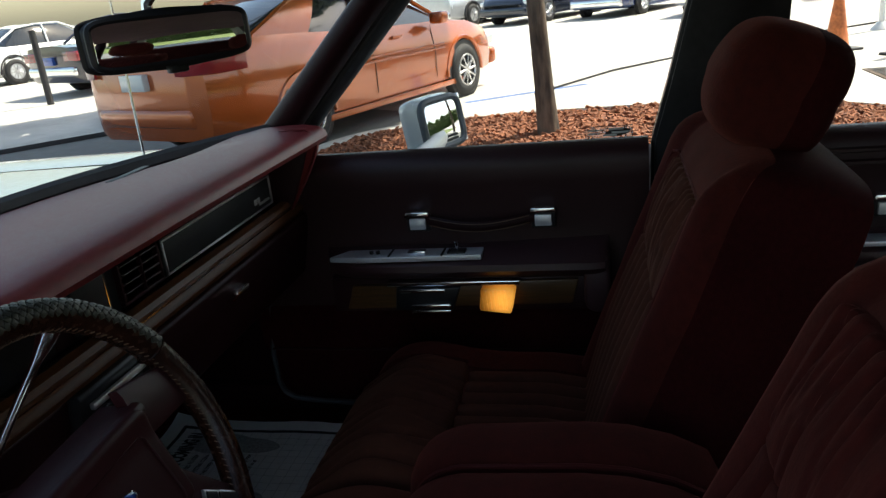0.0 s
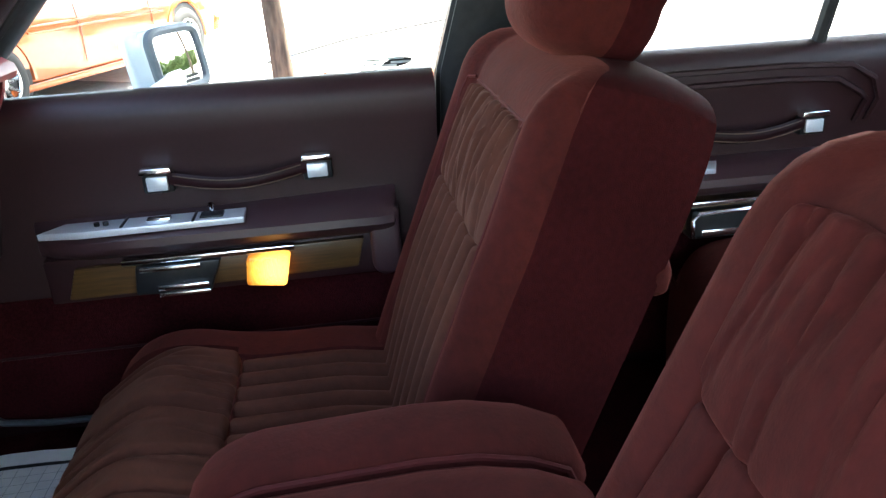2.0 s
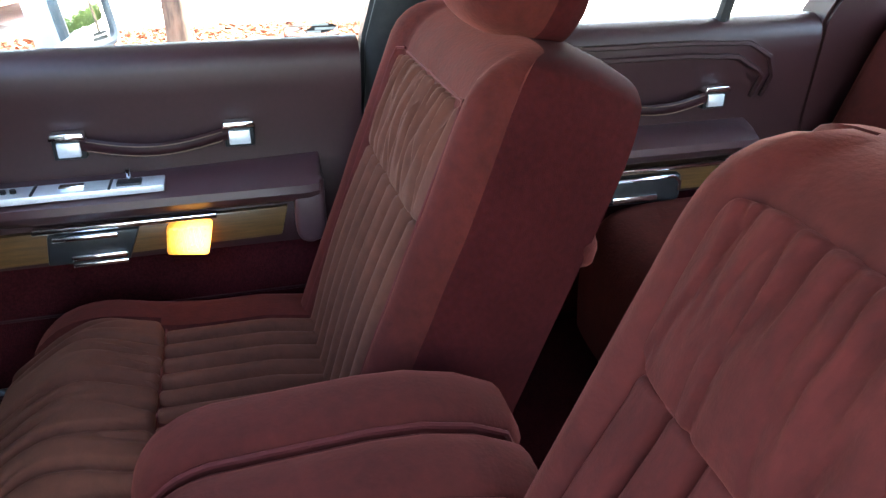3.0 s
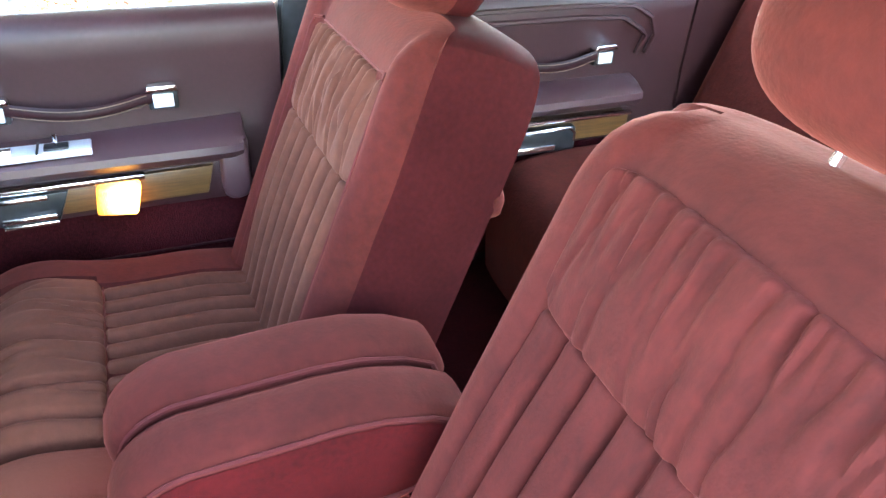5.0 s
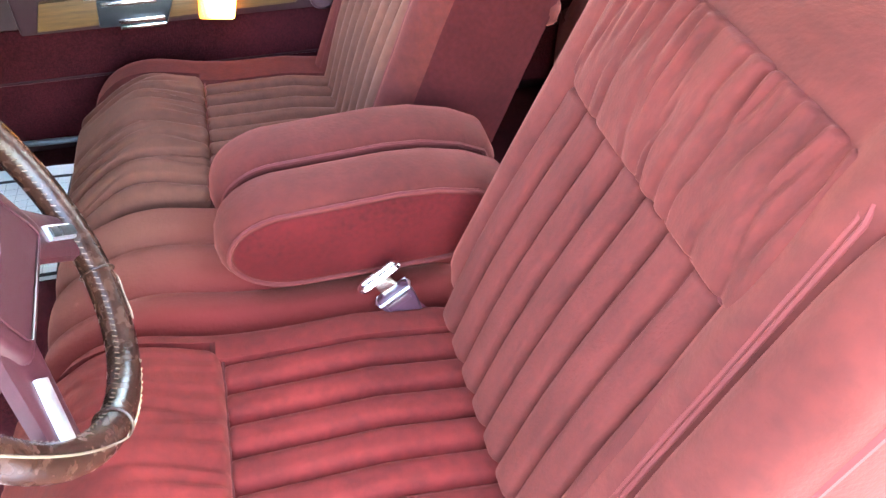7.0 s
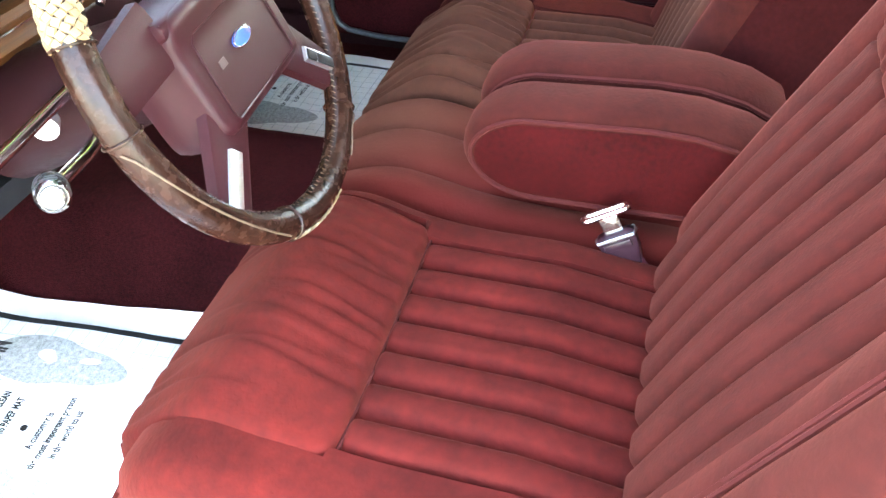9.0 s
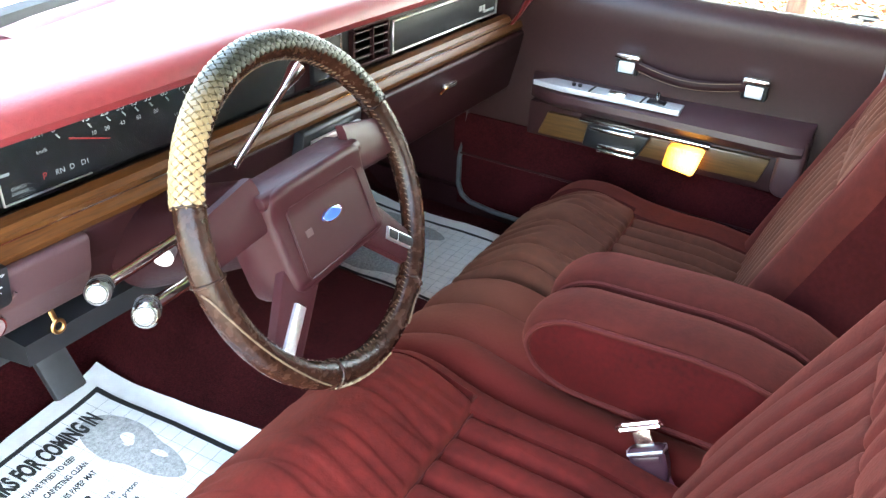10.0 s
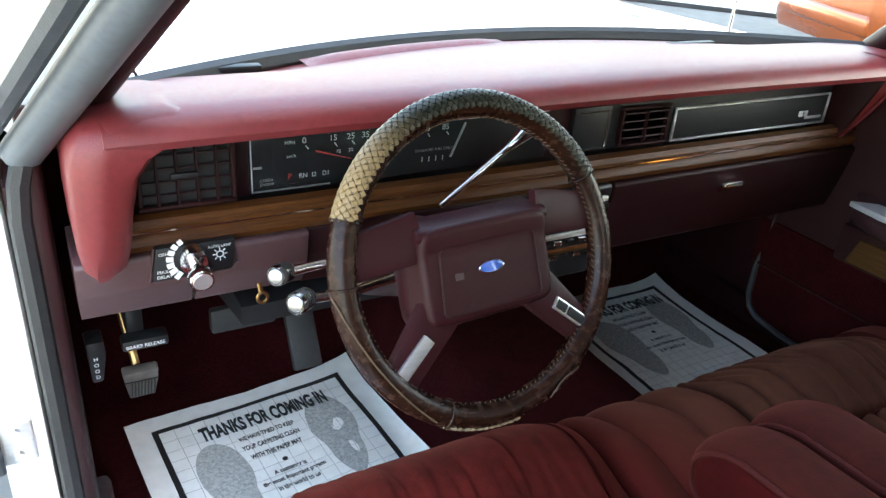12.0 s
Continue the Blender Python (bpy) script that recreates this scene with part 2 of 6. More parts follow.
BRASS = mat("brass key", (0.45, 0.28, 0.12), 0.35, metal=1.0, bump=0.0)
KNOB = mat("worn chrome", (0.40, 0.40, 0.41), 0.28, metal=1.0, var=0.08, bump=0.0)
# Lighter sky sheen for the left pillar strip; also the mirror rim's own colour.
PILLAR_GREY = mat("blue-grey trim", (0.105, 0.12, 0.135), 0.42, var=0.14, big=9, fine=90, bump=0.06, spec=0.5)
# Unseen headliner, its colour lifted to bounce fill light onto mats and cushions.
HEADLINER = mat("pale rose headliner cloth", (0.26, 0.16, 0.155), 0.9, var=0.1, bump=0.3)


def blended(ma, where, near, far, first, last, emission=False):
    """Blends two colours over the distance from a point, for a cover of two tones or a lamp lens that glows round its
    bulb.
    """
    nt = ma.node_tree
    N, L = nt.nodes, nt.links
    bs = N["Principled BSDF"]
    tc, di, ra, mx = N.new("ShaderNodeTexCoord"), N.new("ShaderNodeVectorMath"), N.new("ShaderNodeMapRange"), N.new("ShaderNodeMix")
    di.operation = "DISTANCE"
    di.inputs[1].default_value = where
    ra.interpolation_type = "SMOOTHSTEP"
    ra.inputs["From Min"].default_value, ra.inputs["From Max"].default_value = near, far
    mx.data_type = "RGBA"
    mx.inputs["A"].default_value, mx.inputs["B"].default_value = (*first, 1), (*last, 1)
    L.new(tc.outputs["Object"], di.inputs[0])
    L.new(di.outputs["Value"], ra.inputs[0])
    L.new(ra.outputs[0], mx.inputs["Factor"])
    L.new(mx.outputs["Result"], bs.inputs["Emission Color" if emission else "Base Color"])
    if emission:
        bs.inputs["Emission Strength"].default_value = 1.0
    return ma


VELOUR_MID = mat("tan-to-red ribbed velour", (0.09, 0.018, 0.013), 0.9, var=0.13, big=10, fine=60, bump=0.30, bump_scale=170, sheen=0.14, sheen_tint=(1.0, 0.36, 0.25), spec=0.12)
blended(VELOUR_MID, (0.16, 0.46, 0.33), 0.05, 0.34, (0.086, 0.0260, 0.0160), (0.086, 0.0078, 0.0060))
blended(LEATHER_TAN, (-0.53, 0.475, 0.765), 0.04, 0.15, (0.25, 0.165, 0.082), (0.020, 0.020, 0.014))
blended(AMBER, (0.645, 0.205, 0.453), 0.006, 0.058, (0.46, 0.20, 0.035), (0.036, 0.010, 0.0006), True)
# ---- the car's shell ----
def structure(name, bm, material, label, flat=False):
    return tagged(part(name, bm, material, label=label, flat=flat), label, "car body", kind="structure")


GROUND_Z = -0.25
FLOOR_Z = 0.085


def floor_height(x, y):
    hump = 0.15 * max(0.0, min(1.0, (0.27 - abs(x)) / 0.14))
    hump = hump * hump * (3 - 2 * hump / 0.15) / 0.15 if hump else 0.0
    toe = max(0.0, y - 1.13) * 0.9
    return FLOOR_Z + hump + toe + 0.003 * wob(x * 9, y * 9)


structure("floor", sheet(lambda u, v: (-0.84 + 1.68 * u, -1.3 + 2.8 * v, floor_height(-0.84 + 1.68 * u, -1.3 + 2.8 * v)), 90, 110), CARPET,
          "deep maroon cut-pile carpet over the car floor")
structure("underbody", box(-0.88, 0.88, -1.6, 1.6, -0.08, 0.06, 0.01), BLACK, "dark underside of the car")
structure("firewall", box(-0.86, 0.86, 1.40, 1.46, 0.05, 0.77, 0.005), CARPET, "maroon carpeted bulkhead ahead of the footwells")
structure("wall_rear", box(-0.78, 0.78, -1.42, -1.36, 0.05, 0.78, 0.01), VINYL_DARK, "maroon trim behind the rear seat")
structure("parcel_shelf", box(-0.74, 0.74, -1.95, -1.20, 0.74, 0.78, 0.01), VINYL, "maroon parcel shelf under the rear window")


def roof_z(x, y):
    return 1.225 - 0.07 * (abs(x) / 0.64) ** 3 - 0.02 * max(0, (y - 0.1) / 0.32) ** 2 - 0.05 * max(0, (-y - 0.9) / 0.5) ** 2


structure("ceiling", sheet(lambda u, v: (-0.66 + 1.32 * u, -1.38 + 1.82 * v, roof_z(-0.64 + 1.28 * u, -1.38 + 1.80 * v)), 24, 30), HEADLINER,
          "pale rose cloth headliner, its tone lifted to bounce light")
structure("roof", sheet(lambda u, v: (-0.74 + 1.48 * u, -1.42 + 1.89 * v, roof_z(-0.60 + 1.2 * u, -1.38 + 1.8 * v) + 0.05), 24, 30), WHITE_PAINT,
          "white painted car roof")
structure("windscreen_header", tube([(x, 0.43 - 0.10 * x * x, 1.200) for x in np.linspace(-0.64, 0.64, 15)], 0.028, 8, flat=1.5), VINYL_DARK,
          "maroon header rail above the windscreen")
for s, nm in ((-1, "left"), (1, "right")):
    structure("roof_rail_" + nm, tube([(s * 0.655, y, 1.185 - 0.05 * max(0, (y - 0.1) / 0.32) ** 2 - 0.05 * max(0, (-y - 0.9) / 0.5) ** 2) for y in np.linspace(-1.4, 0.40, 20)],
              0.026, 8), VINYL_DARK, "dark maroon roof rail trim")
    # windscreen pillar: inner trim, black seal, grey outer metal, strip greyed for sky sheen
    a, b = Vector((s * 0.79, 0.775, 0.79)), Vector((0.665, 0.39, 1.15)) if s > 0 else Vector((-0.605, 0.32, 1.16))
    pil = [a.lerp(b, t) for t in np.linspace(0, 1, 8)]
    structure("windscreen_pillar_" + nm, tube(pil, [(0.036 if s > 0 else 0.024) - 0.008 * t for t in np.linspace(0, 1, 8)], 12, flat=1.25), VINYL_DARK,
              "dark maroon windscreen pillar trim")
    structure("windscreen_pillar_skin_" + nm, tube([p + Vector((s * 0.045, 0.025, 0.012)) for p in pil], 0.020 if s < 0 else 0.013, 10), WHITE_PAINT, "white painted windscreen pillar")
    structure("pillar_weatherstrip_" + nm, tube([p + Vector((s * (0.052 if s > 0 else 0.040), -0.045, -0.006)) for p in pil] + ([Vector((s * 0.735, y, 1.18)) for y in (0.2, -0.1)] if s > 0 else []), 0.021 if s > 0 else 0.023, 12, flat=1.15), RUBBER_GREY if s > 0 else PILLAR_GREY,
              "grey weathered strip on the windscreen pillar")
    structure("pillar_drip_rail_" + nm, tube([p + Vector((s * 0.088, -0.035, -0.002)) for p in pil], 0.014, 8), RUBBER_GREY, "grey drip rail on the windscreen pillar")
    off = Vector((s * 0.030, -0.035, -0.004))
    structure("door_seal_" + nm, tube([p + off for p in pil] + ([Vector((s * 0.69, y, 1.165)) for y in (0.25, 0.0, -0.25)] if s > 0 else []), 0.012, 8), RUBBER,
              "black rubber door seal along the pillar")
    # centre pillar
    rows = []
    for z, x, y0, y1 in ((0.10, 0.80, -0.30, -0.10), (0.60, 0.775, -0.32, -0.095), (0.77, 0.735, -0.335, -0.097), (0.90, 0.705, -0.335, -0.130), (1.05, 0.668, -0.335, -0.163), (1.17, 0.64, -0.335, -0.185)):
        if s < 0:
            y0, y1 = y0 - 0.16, y1 - 0.26
        d = 0.035
        rows.append([(s * (x - d), y0, z), (s * (x + d), y0, z), (s * (x + d), y1 + 0.0, z), (s * (x - d * .4), y1, z), (s * (x - d), y1 - .03, z)])
    bm = loft(rows)
    bmesh.ops.bevel(bm, geom=bm.edges[:], offset=0.008, segments=2, affect="EDGES")
    structure("centre_pillar_" + nm, bm, BLACK if s > 0 else VINYL_DARK, "black trimmed centre pillar between the doors")
    # rear quarter
    rows = []
    for z, x, y0 in ((0.10, 0.80, -1.10), (0.55, 0.775, -1.06), (0.77, 0.745, -1.05), (0.95, 0.70, -1.12), (1.17, 0.64, -1.22)):
        rows.append([(s * (x - .04), -1.62, z), (s * (x + .05), -1.62, z), (s * (x + .05), y0, z), (s * (x - .04), y0, z)])
    bm = loft(rows)
    bmesh.ops.bevel(bm, geom=bm.edges[:], offset=0.008, segments=2, affect="EDGES")
    structure("rear_quarter_" + nm, bm, VINYL, "maroon rear quarter trim")
    # sill
    structure("door_sill_" + nm, box(s * 0.845 - 0.055, s * 0.845 + (0.055 if s < 0 else 0.06), -1.2, 0.90 if s < 0 else 1.4, 0.04, 0.125 if s < 0 else 0.152, 0.012), SATIN if s < 0 else VINYL_DARK, "door sill with a metal scuff plate")
    # footwell side trim
    bm = prism([(0.735, 0.05), (0.735, 0.74), (1.40, 0.74), (1.40, 0.05)], s * 0.815, s * 0.86, "x", 0.006)
    structure("kick_panel_" + nm, bm, VINYL_DARK, "maroon plastic kick panel beside the footwell")

# bonnet, wings and cowl
def cowl_y(x):
    return 1.03 - 0.45 * x * x


structure("bonnet", sheet(lambda u, v: ((-0.66 + 1.32 * u) * (1 - .04 * v), cowl_y(-0.66 + 1.32 * u) + 0.03 + (1.75 + 0.12 * (1 - (2 * u - 1) ** 2)) * v,
          0.80 + 0.02 * math.sin(math.pi * u) + 0.010 * math.exp(-((2 * u - 1) / 0.4) ** 4) - 0.03 * v * v), 50, 30), WHITE_PAINT, "white painted bonnet with a raised centre")
for s, nm in ((-1, "left"), (1, "right")):
    bm = sheet(lambda u, v: (s * (0.665 + 0.24 * math.sin(u * math.pi / 2)), (cowl_y(0.66) - 0.02) * (1 - v) + 2.85 * v - (0.02 * u), 0.805 - 0.03 * v - 0.05 * u ** 3 - (0.55 * max(0, u - .8) * 5 * .5)), 16, 30)
    structure("wing_" + nm, bm, WHITE_PAINT, "white painted front wing")
structure("cowl", sheet(lambda u, v: (-0.78 + 1.56 * u, cowl_y(-0.78 + 1.56 * u) - 0.06 + 0.10 * v, 0.815 - 0.014 * v), 40, 3), BLACK, "black cowl strip at the foot of the windscreen")
structure("windscreen_seal", tube([(x, cowl_y(x) - 0.042, 0.836) for x in np.linspace(-0.76, 0.76, 31)], 0.019, 8), RUBBER, "black rubber seal at the foot of the windscreen")
structure("nose", box(-0.88, 0.88, 2.75, 2.88, 0.10, 0.76, 0.03), WHITE_PAINT, "white front end of the car")
for s, nm in ((-1, "left"), (1, "right")):
    structure("wing_side_" + nm, box(s * 0.905 - 0.012, s * 0.905 + 0.012, 0.86, 2.85, 0.06, 0.70, 0.01), WHITE_PAINT, "white front wing side")
    structure("rear_wing_" + nm, box(s * 0.885 - 0.012, s * 0.885 + 0.012, -2.6, -1.05, 0.06, 0.72, 0.01), WHITE_PAINT, "white rear wing side")
structure("boot", box(-0.87, 0.87, -2.7, -1.9, 0.2, 0.74, 0.04), WHITE_PAINT, "white boot of the car")
for y in (-1.75, 1.85):
    for s in (-1, 1):
        wh = thing("road_wheel", (s * 0.80, y, GROUND_Z + 0.33), "black tyre on a steel wheel of the white sedan", "wheel", "road wheels")
        part("tyre", tube([(s * 0.80, y + 0.245 * math.cos(q), GROUND_Z + 0.335 + 0.245 * math.sin(q)) for q in np.linspace(0, 2 * math.pi, 33)[:-1]], 0.09, 12, closed=True), RUBBER, wh)
        part("rim", tube([(s * 0.79, y, GROUND_Z + 0.335), (s * 0.855, y, GROUND_Z + 0.335), (s * 0.865, y, GROUND_Z + 0.335)], [0.17, 0.165, 0.08], 24), SATIN, wh)
for nm, y0, y1 in (("front", -0.105, 0.85), ("rear", -1.045, -0.125)):
    structure("door_skin_" + nm, prism([(0.865, 0.06), (0.915, 0.20), (0.925, 0.46), (0.905, 0.70), (0.865, 0.735)], y0, y1, "y", 0.006), WHITE_PAINT, "white painted outer door skin")
# hinge jamb at the front of the open doorway
jamb = prism([(-0.925, 0.74), (-0.862, 0.735), (-0.862, 0.86), (-0.925, 0.86)], 0.05, 0.775, "z", 0.012)
structure("door_jamb", jamb, WHITE_PAINT, "white painted hinge jamb of the open doorway")
seal = tube([(-0.845, 0.72, z) for z in np.linspace(0.14, 0.70, 10)] + [(-0.840, 0.722, 0.745), (-0.828, 0.725, 0.785), (-0.818, 0.715, 0.815)], 0.014, 8, flat=1.2)
hinge = thing("hinge_bracket", (-0.90, 0.72, 0.36), "grey steel hinge leaf bolted to the white door jamb", "car body", kind="structure")
part("leaf", box(-0.925, -0.880, 0.727, 0.737, 0.33, 0.40, 0.003), SATIN, hinge)
for z in (0.345, 0.385):
    part("bolt", tube([(-0.902, 0.729, z), (-0.902, 0.721, z)], 0.007, 6), SATIN, hinge)
part("pin", tube([(-0.928, 0.722, 0.325), (-0.928, 0.722, 0.405)], 0.007, 10), RUBBER_GREY, hinge)
plug = thing("jamb_plug", (-0.875, 0.735, 0.23), "black rubber plug pressed into the white door jamb", "plug")
part("button", tube([(-0.878, 0.739, 0.225), (-0.878, 0.733, 0.225), (-0.878, 0.730, 0.225)], [0.014, 0.013, 0.009], 16), RUBBER, plug)
structure("door_seal", seal, RUBBER, "grey-black rubber door seal along the jamb")
structure("jamb_trim", prism([(-0.834, 0.715), (-0.816, 0.720), (-0.812, 0.76), (-0.834, 0.76)], 0.13, 0.84, "z", 0.005), VINYL, "maroon trim edge of the doorway")

# glass
def screen(u, v):
    x = -0.74 + 1.48 * u
    y0, z0, y1, z1 = cowl_y(x) - 0.02, 0.812, 0.455 - 0.12 * x * x, 1.19
    xs = x * (1 - 0.13 * v)
    return (xs, y0 + (y1 - y0) * v + 0.02 * math.sin(math.pi * v), z0 + (z1 - z0) * v + 0.012 * math.sin(math.pi * v))


ws = structure("windscreen", sheet(screen, 24, 12), CLEAR, "clear curved windscreen")
ws.visible_shadow = False
for nm, y0, y1 in (("front", -0.118, 0.70), ("rear", -1.05, -0.335)):
    g = structure("window_" + nm, sheet(lambda u, v: (0.735 - 0.085 * v, y0 + (y1 - y0) * u - (0.40 * v if nm == "front" else 0) * u, 0.765 + 0.40 * v), 8, 6), CLEAR, "clear side window of the door")
    g.visible_shadow = False
g = structure("window_back", sheet(lambda u, v: (-0.60 + 1.2 * u, -1.88 + 0.50 * v, 0.78 + 0.40 * v), 8, 6), CLEAR, "clear rear window")
g.visible_shadow = False

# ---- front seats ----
# Side cloth beyond the seam; shade on the seat sides is in its colour.
SHADED_SIDE_CLOTH = mat("maroon side cloth with shade in its tone", (0.029, 0.0041, 0.0043), 0.95, var=0.15, big=8, fine=120, bump=0.3, bump_scale=800, spec=0.05)
SIDE_PANEL = mat("deep red armrest side cloth", (0.044, 0.0026, 0.0030), 0.8, var=0.2, big=8, fine=120, bump=0.3, bump_scale=800, sheen=0.05, spec=0.08)
TILT = radians(21.0)
DRIVER_TILT = radians(23.6)


def back_matrix(cx, tilt=TILT):
    up, fw = Vector((0, -math.sin(tilt), math.cos(tilt))), Vector((0, math.cos(tilt), math.sin(tilt)))
    m = Matrix.Identity(4)
    for i in range(3):
        m[i][0], m[i][1], m[i][2] = (1, 0, 0)[i], up[i], fw[i]
    m.translation = (cx, 0.012 if cx > 0 else -0.018, 0.335)
    return m


def pleat(x, x0, w, h, n=2.6):
    f = ((x - x0) / w) % 1.0
    return h * (1 - abs(2 * f - 1) ** n) - h


def folds(n, span, seed, depth, width, lean=0.05, starts=(0, 0, 1, 1, 2)):
    """Gathered cloth: grooves that start at one seam or the other and die out, sharp on one flank and soft on the other."""
    rn = random.Random(seed)
    lines = []
    for i in range(n):
        p = -span / 2 + span * (i + 0.5 + rn.uniform(-.38, .38)) / n
        kind, reach = rn.choice(starts), rn.uniform(0.35, 0.95)
        lines.append((p, kind, reach, rn.uniform(.45, 1.0), rn.choice((-1, 1)), rn.uniform(-lean, lean), rn.random() * 30))

    def height(u, v):
        h = 0.0
        for p, kind, reach, k, side, tilt, sd in lines:
            d = u - p - tilt * (v - 0.5) * span * .5 - 0.010 * wob(v * 2.6, sd)
            w = width if d * side > 0 else width * 2.6
            if abs(d) > 3 * w:
                continue
            along = v if kind == 0 else 1 - v
            fade = 1.0 if kind == 2 else max(0.0, min(1.0, (reach - along) / 0.3))
            h -= depth * k * fade * math.exp(-(d / w) ** 2)
        return h
    return height


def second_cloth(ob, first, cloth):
    """Covers the faces from the given number on, the sides and the rear of a stuffed part, with a cloth whose dark tone
    includes their shade.
    """
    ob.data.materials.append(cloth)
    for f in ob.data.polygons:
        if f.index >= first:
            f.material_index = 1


def seam(points, r, parent, m=None, closed=False):
    bm = tube(points, r, 6, closed)
    if m:
        bm.transform(m)
    return part("piping", bm, PIPING, parent)


def front_seat(cx, s, seed):
    """A half of the split bench; s is the side on which its door lies."""
    seat = thing("front_seat", (cx, 0.2, FLOOR_Z), "red velour front seat with pleated insert and gathered panels", "car seat", "front seats")
    RIB = VELOUR_TAN if s > 0 else VELOUR_RIB
    ys = 0.268 if s > 0 else 0.284
    # cushion
    xin, xout = (0.165, 0.665) if s > 0 else (0.135, 0.665)
    x0, x1 = (xin, xout) if s > 0 else (-xout, -xin)
    c0, c1 = cx - 0.172, cx + 0.172

    def cushion_top(x, y):
        side = max(0, abs(x - cx) - 0.172) / 0.08
        dome = (0.026 * math.exp(-((y - 0.38) / 0.10) ** 2) if s > 0 else 0.036 * math.exp(-((y - 0.42) / 0.10) ** 2)) - 0.030 * max(0, (y - (0.36 if s > 0 else 0.34)) / 0.2) ** 2 - 0.016 * max(0, -(y - 0.1)) / 0.12
        return 0.338 + 0.010 * min(1, side) * (1 - 0.6 * min(1, side)) + dome - (0.05 if abs(x - cx) < 0.188 and y > ys + 0.01 else 0.014 if abs(x - cx) < 0.168 and y < 0.455 else 0) + 0.002 * wob(x * 12, y * 12, seed)
    yf = 0.0 if s > 0 else 0.036
    cush = part("cushion", pad(x0, x1, -0.10, 0.494 + yf, 0.13, cushion_top, 0.055, 60, 60, 0.05, r2=0.075), VELOUR if s > 0 else VELOUR_DEEP, seat)
    ins = pad(c0, c1, -0.06, ys, 0.28, lambda x, y: 0.343 - 0.02 * max(0, -(y - .1)) / .12 + pleat(x, c0, 0.344 / (8 if s > 0 else 7), 0.028 if s > 0 else 0.018, 2.6 if s > 0 else 3.4), 0.008, 98, 16, 0.0, bulge=0)
    part("pleated_insert", ins, RIB if s > 0 else VELOUR_DEEP, cush)
    puffs = folds(16, 0.36, int(seed) + 1, 0.014 if s > 0 else 0.0050, 0.0044 if s > 0 else 0.0045, 0.12)

    def front_top(x, y):
        v = max(0.0, min(1.0, (y - ys) / (0.528 + yf - ys)))
        u = (x - cx) / 0.19
        swell = 0.017 * math.sin(math.pi * min(1, v * 0.9 + .12)) ** .6 * (1 - u ** 4)
        return 0.341 + (0.026 if s > 0 else 0.042) * math.exp(-((y - 0.38 - yf) / (0.08 if s > 0 else 0.095)) ** 2) + swell - 0.060 * max(0, (y - 0.33 - yf) / 0.19) ** 2.2 + puffs(x - cx, v) + 0.002 * wob(x * 16, y * 16, seed)
    gat = pad(x0 - 0.003 if s > 0 else c0 - 0.026, c1 + 0.026, ys, 0.530 + yf, 0.15, front_top, 0.016, 120, 50, 0.04, bulge=0.006, r2=0.012)
    part("gathered_front", gat, RIB if s > 0 else VELOUR_DEEP, cush)
    seam([(x, ys, 0.337) for x in np.linspace(c0, c1, 12)], 0.0022, cush)
    if s > 0:
        # low middle part of the bench, in three ribs
        def mid_top(x, y):
            return 0.318 + pleat(x, 0.165, 0.108, 0.016) + 0.034 * math.exp(-((y - 0.38) / 0.13) ** 2) - 0.040 * max(0, (y - 0.34) / 0.20) ** 2 + 0.002 * wob(x * 10, y * 10, 5)
        part("middle_cushion", pad(-0.128, 0.163, -0.10, 0.530, 0.13, mid_top, 0.03, 60, 40, 0.03, r2=0.06), VELOUR_MID, seat, "low middle cushion in three ribs")
    # backrest
    b1, b2 = (0.318, 0.478) if s > 0 else (0.384, 0.545)
    m = back_matrix(cx, TILT if s > 0 else DRIVER_TILT)

    def back_face(a, b):
        side = max(0, abs(a) - 0.165)
        rise = 0.020 * math.sin(min(1, side / 0.09) * math.pi) if side else -0.016 * (1 if b < b2 - (.03 if s > 0 else .07) else max(0, 1 - (b - b2 + (.03 if s > 0 else .07)) / 0.02))
        return 0.004 + rise - 0.05 * max(0, (b - 0.48) / 0.15) ** 2 + 0.002 * wob(a * 10, b * 10, seed + 2)
    mi = m.copy()
    if s < 0:
        mi = m @ Matrix(((1.11, 0, 0, -0.020), (0.053, 1, 0, -0.0155), (0, 0, 1, 0), (0, 0, 0, 1)))
    back = part("backrest", pad(-0.228 if s > 0 else -0.290, 0.275 if s > 0 else 0.248, -0.10 if s > 0 else 0.015, 0.574 if s > 0 else 0.612, -0.196 if s > 0 else -0.168, back_face, 0.052 if s > 0 else 0.070, 56, 70, 0.10 if s > 0 else 0.05, m=m, r2=0.075, bulge=0.010), VELOUR, seat)
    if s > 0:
        second_cloth(back, (56 + 11) * (70 + 11), SHADED_SIDE_CLOTH)
    ins = pad(-0.178, 0.178, -0.04 if s > 0 else 0.02, b1 + .002, -0.03, lambda a, b: 0.012 + 0.010 * math.sin(math.pi * min(1, max(0, b / .36))) + pleat(a, -0.178, 0.356 / 8, 0.030 if s > 0 else 0.017, 2.6 if s > 0 else 4.5), 0.008, 112, 24, 0.0, m=mi, bulge=0)
    part("pleated_insert", ins, RIB, back)
    smock = folds(34, 0.36, int(seed) + 5, 0.0115 if s > 0 else 0.0070, 0.0034 if s > 0 else 0.0029, 0.08, (1, 1, 1, 1, 0, 2))

    def smock_face(a, b):
        v = max(0.0, min(1.0, (b - b1) / (b2 - b1)))
        return 0.012 + 0.013 * math.sin(math.pi * v) ** .7 * (1 - (a / 0.185) ** 6) + smock(a, v) + 0.0015 * wob(a * 30, b * 12, seed)
    smo = pad(-0.182, 0.182, b1, b2, -0.03, smock_face, 0.0055, 170, 44, 0.05, m=mi, bulge=0.002)
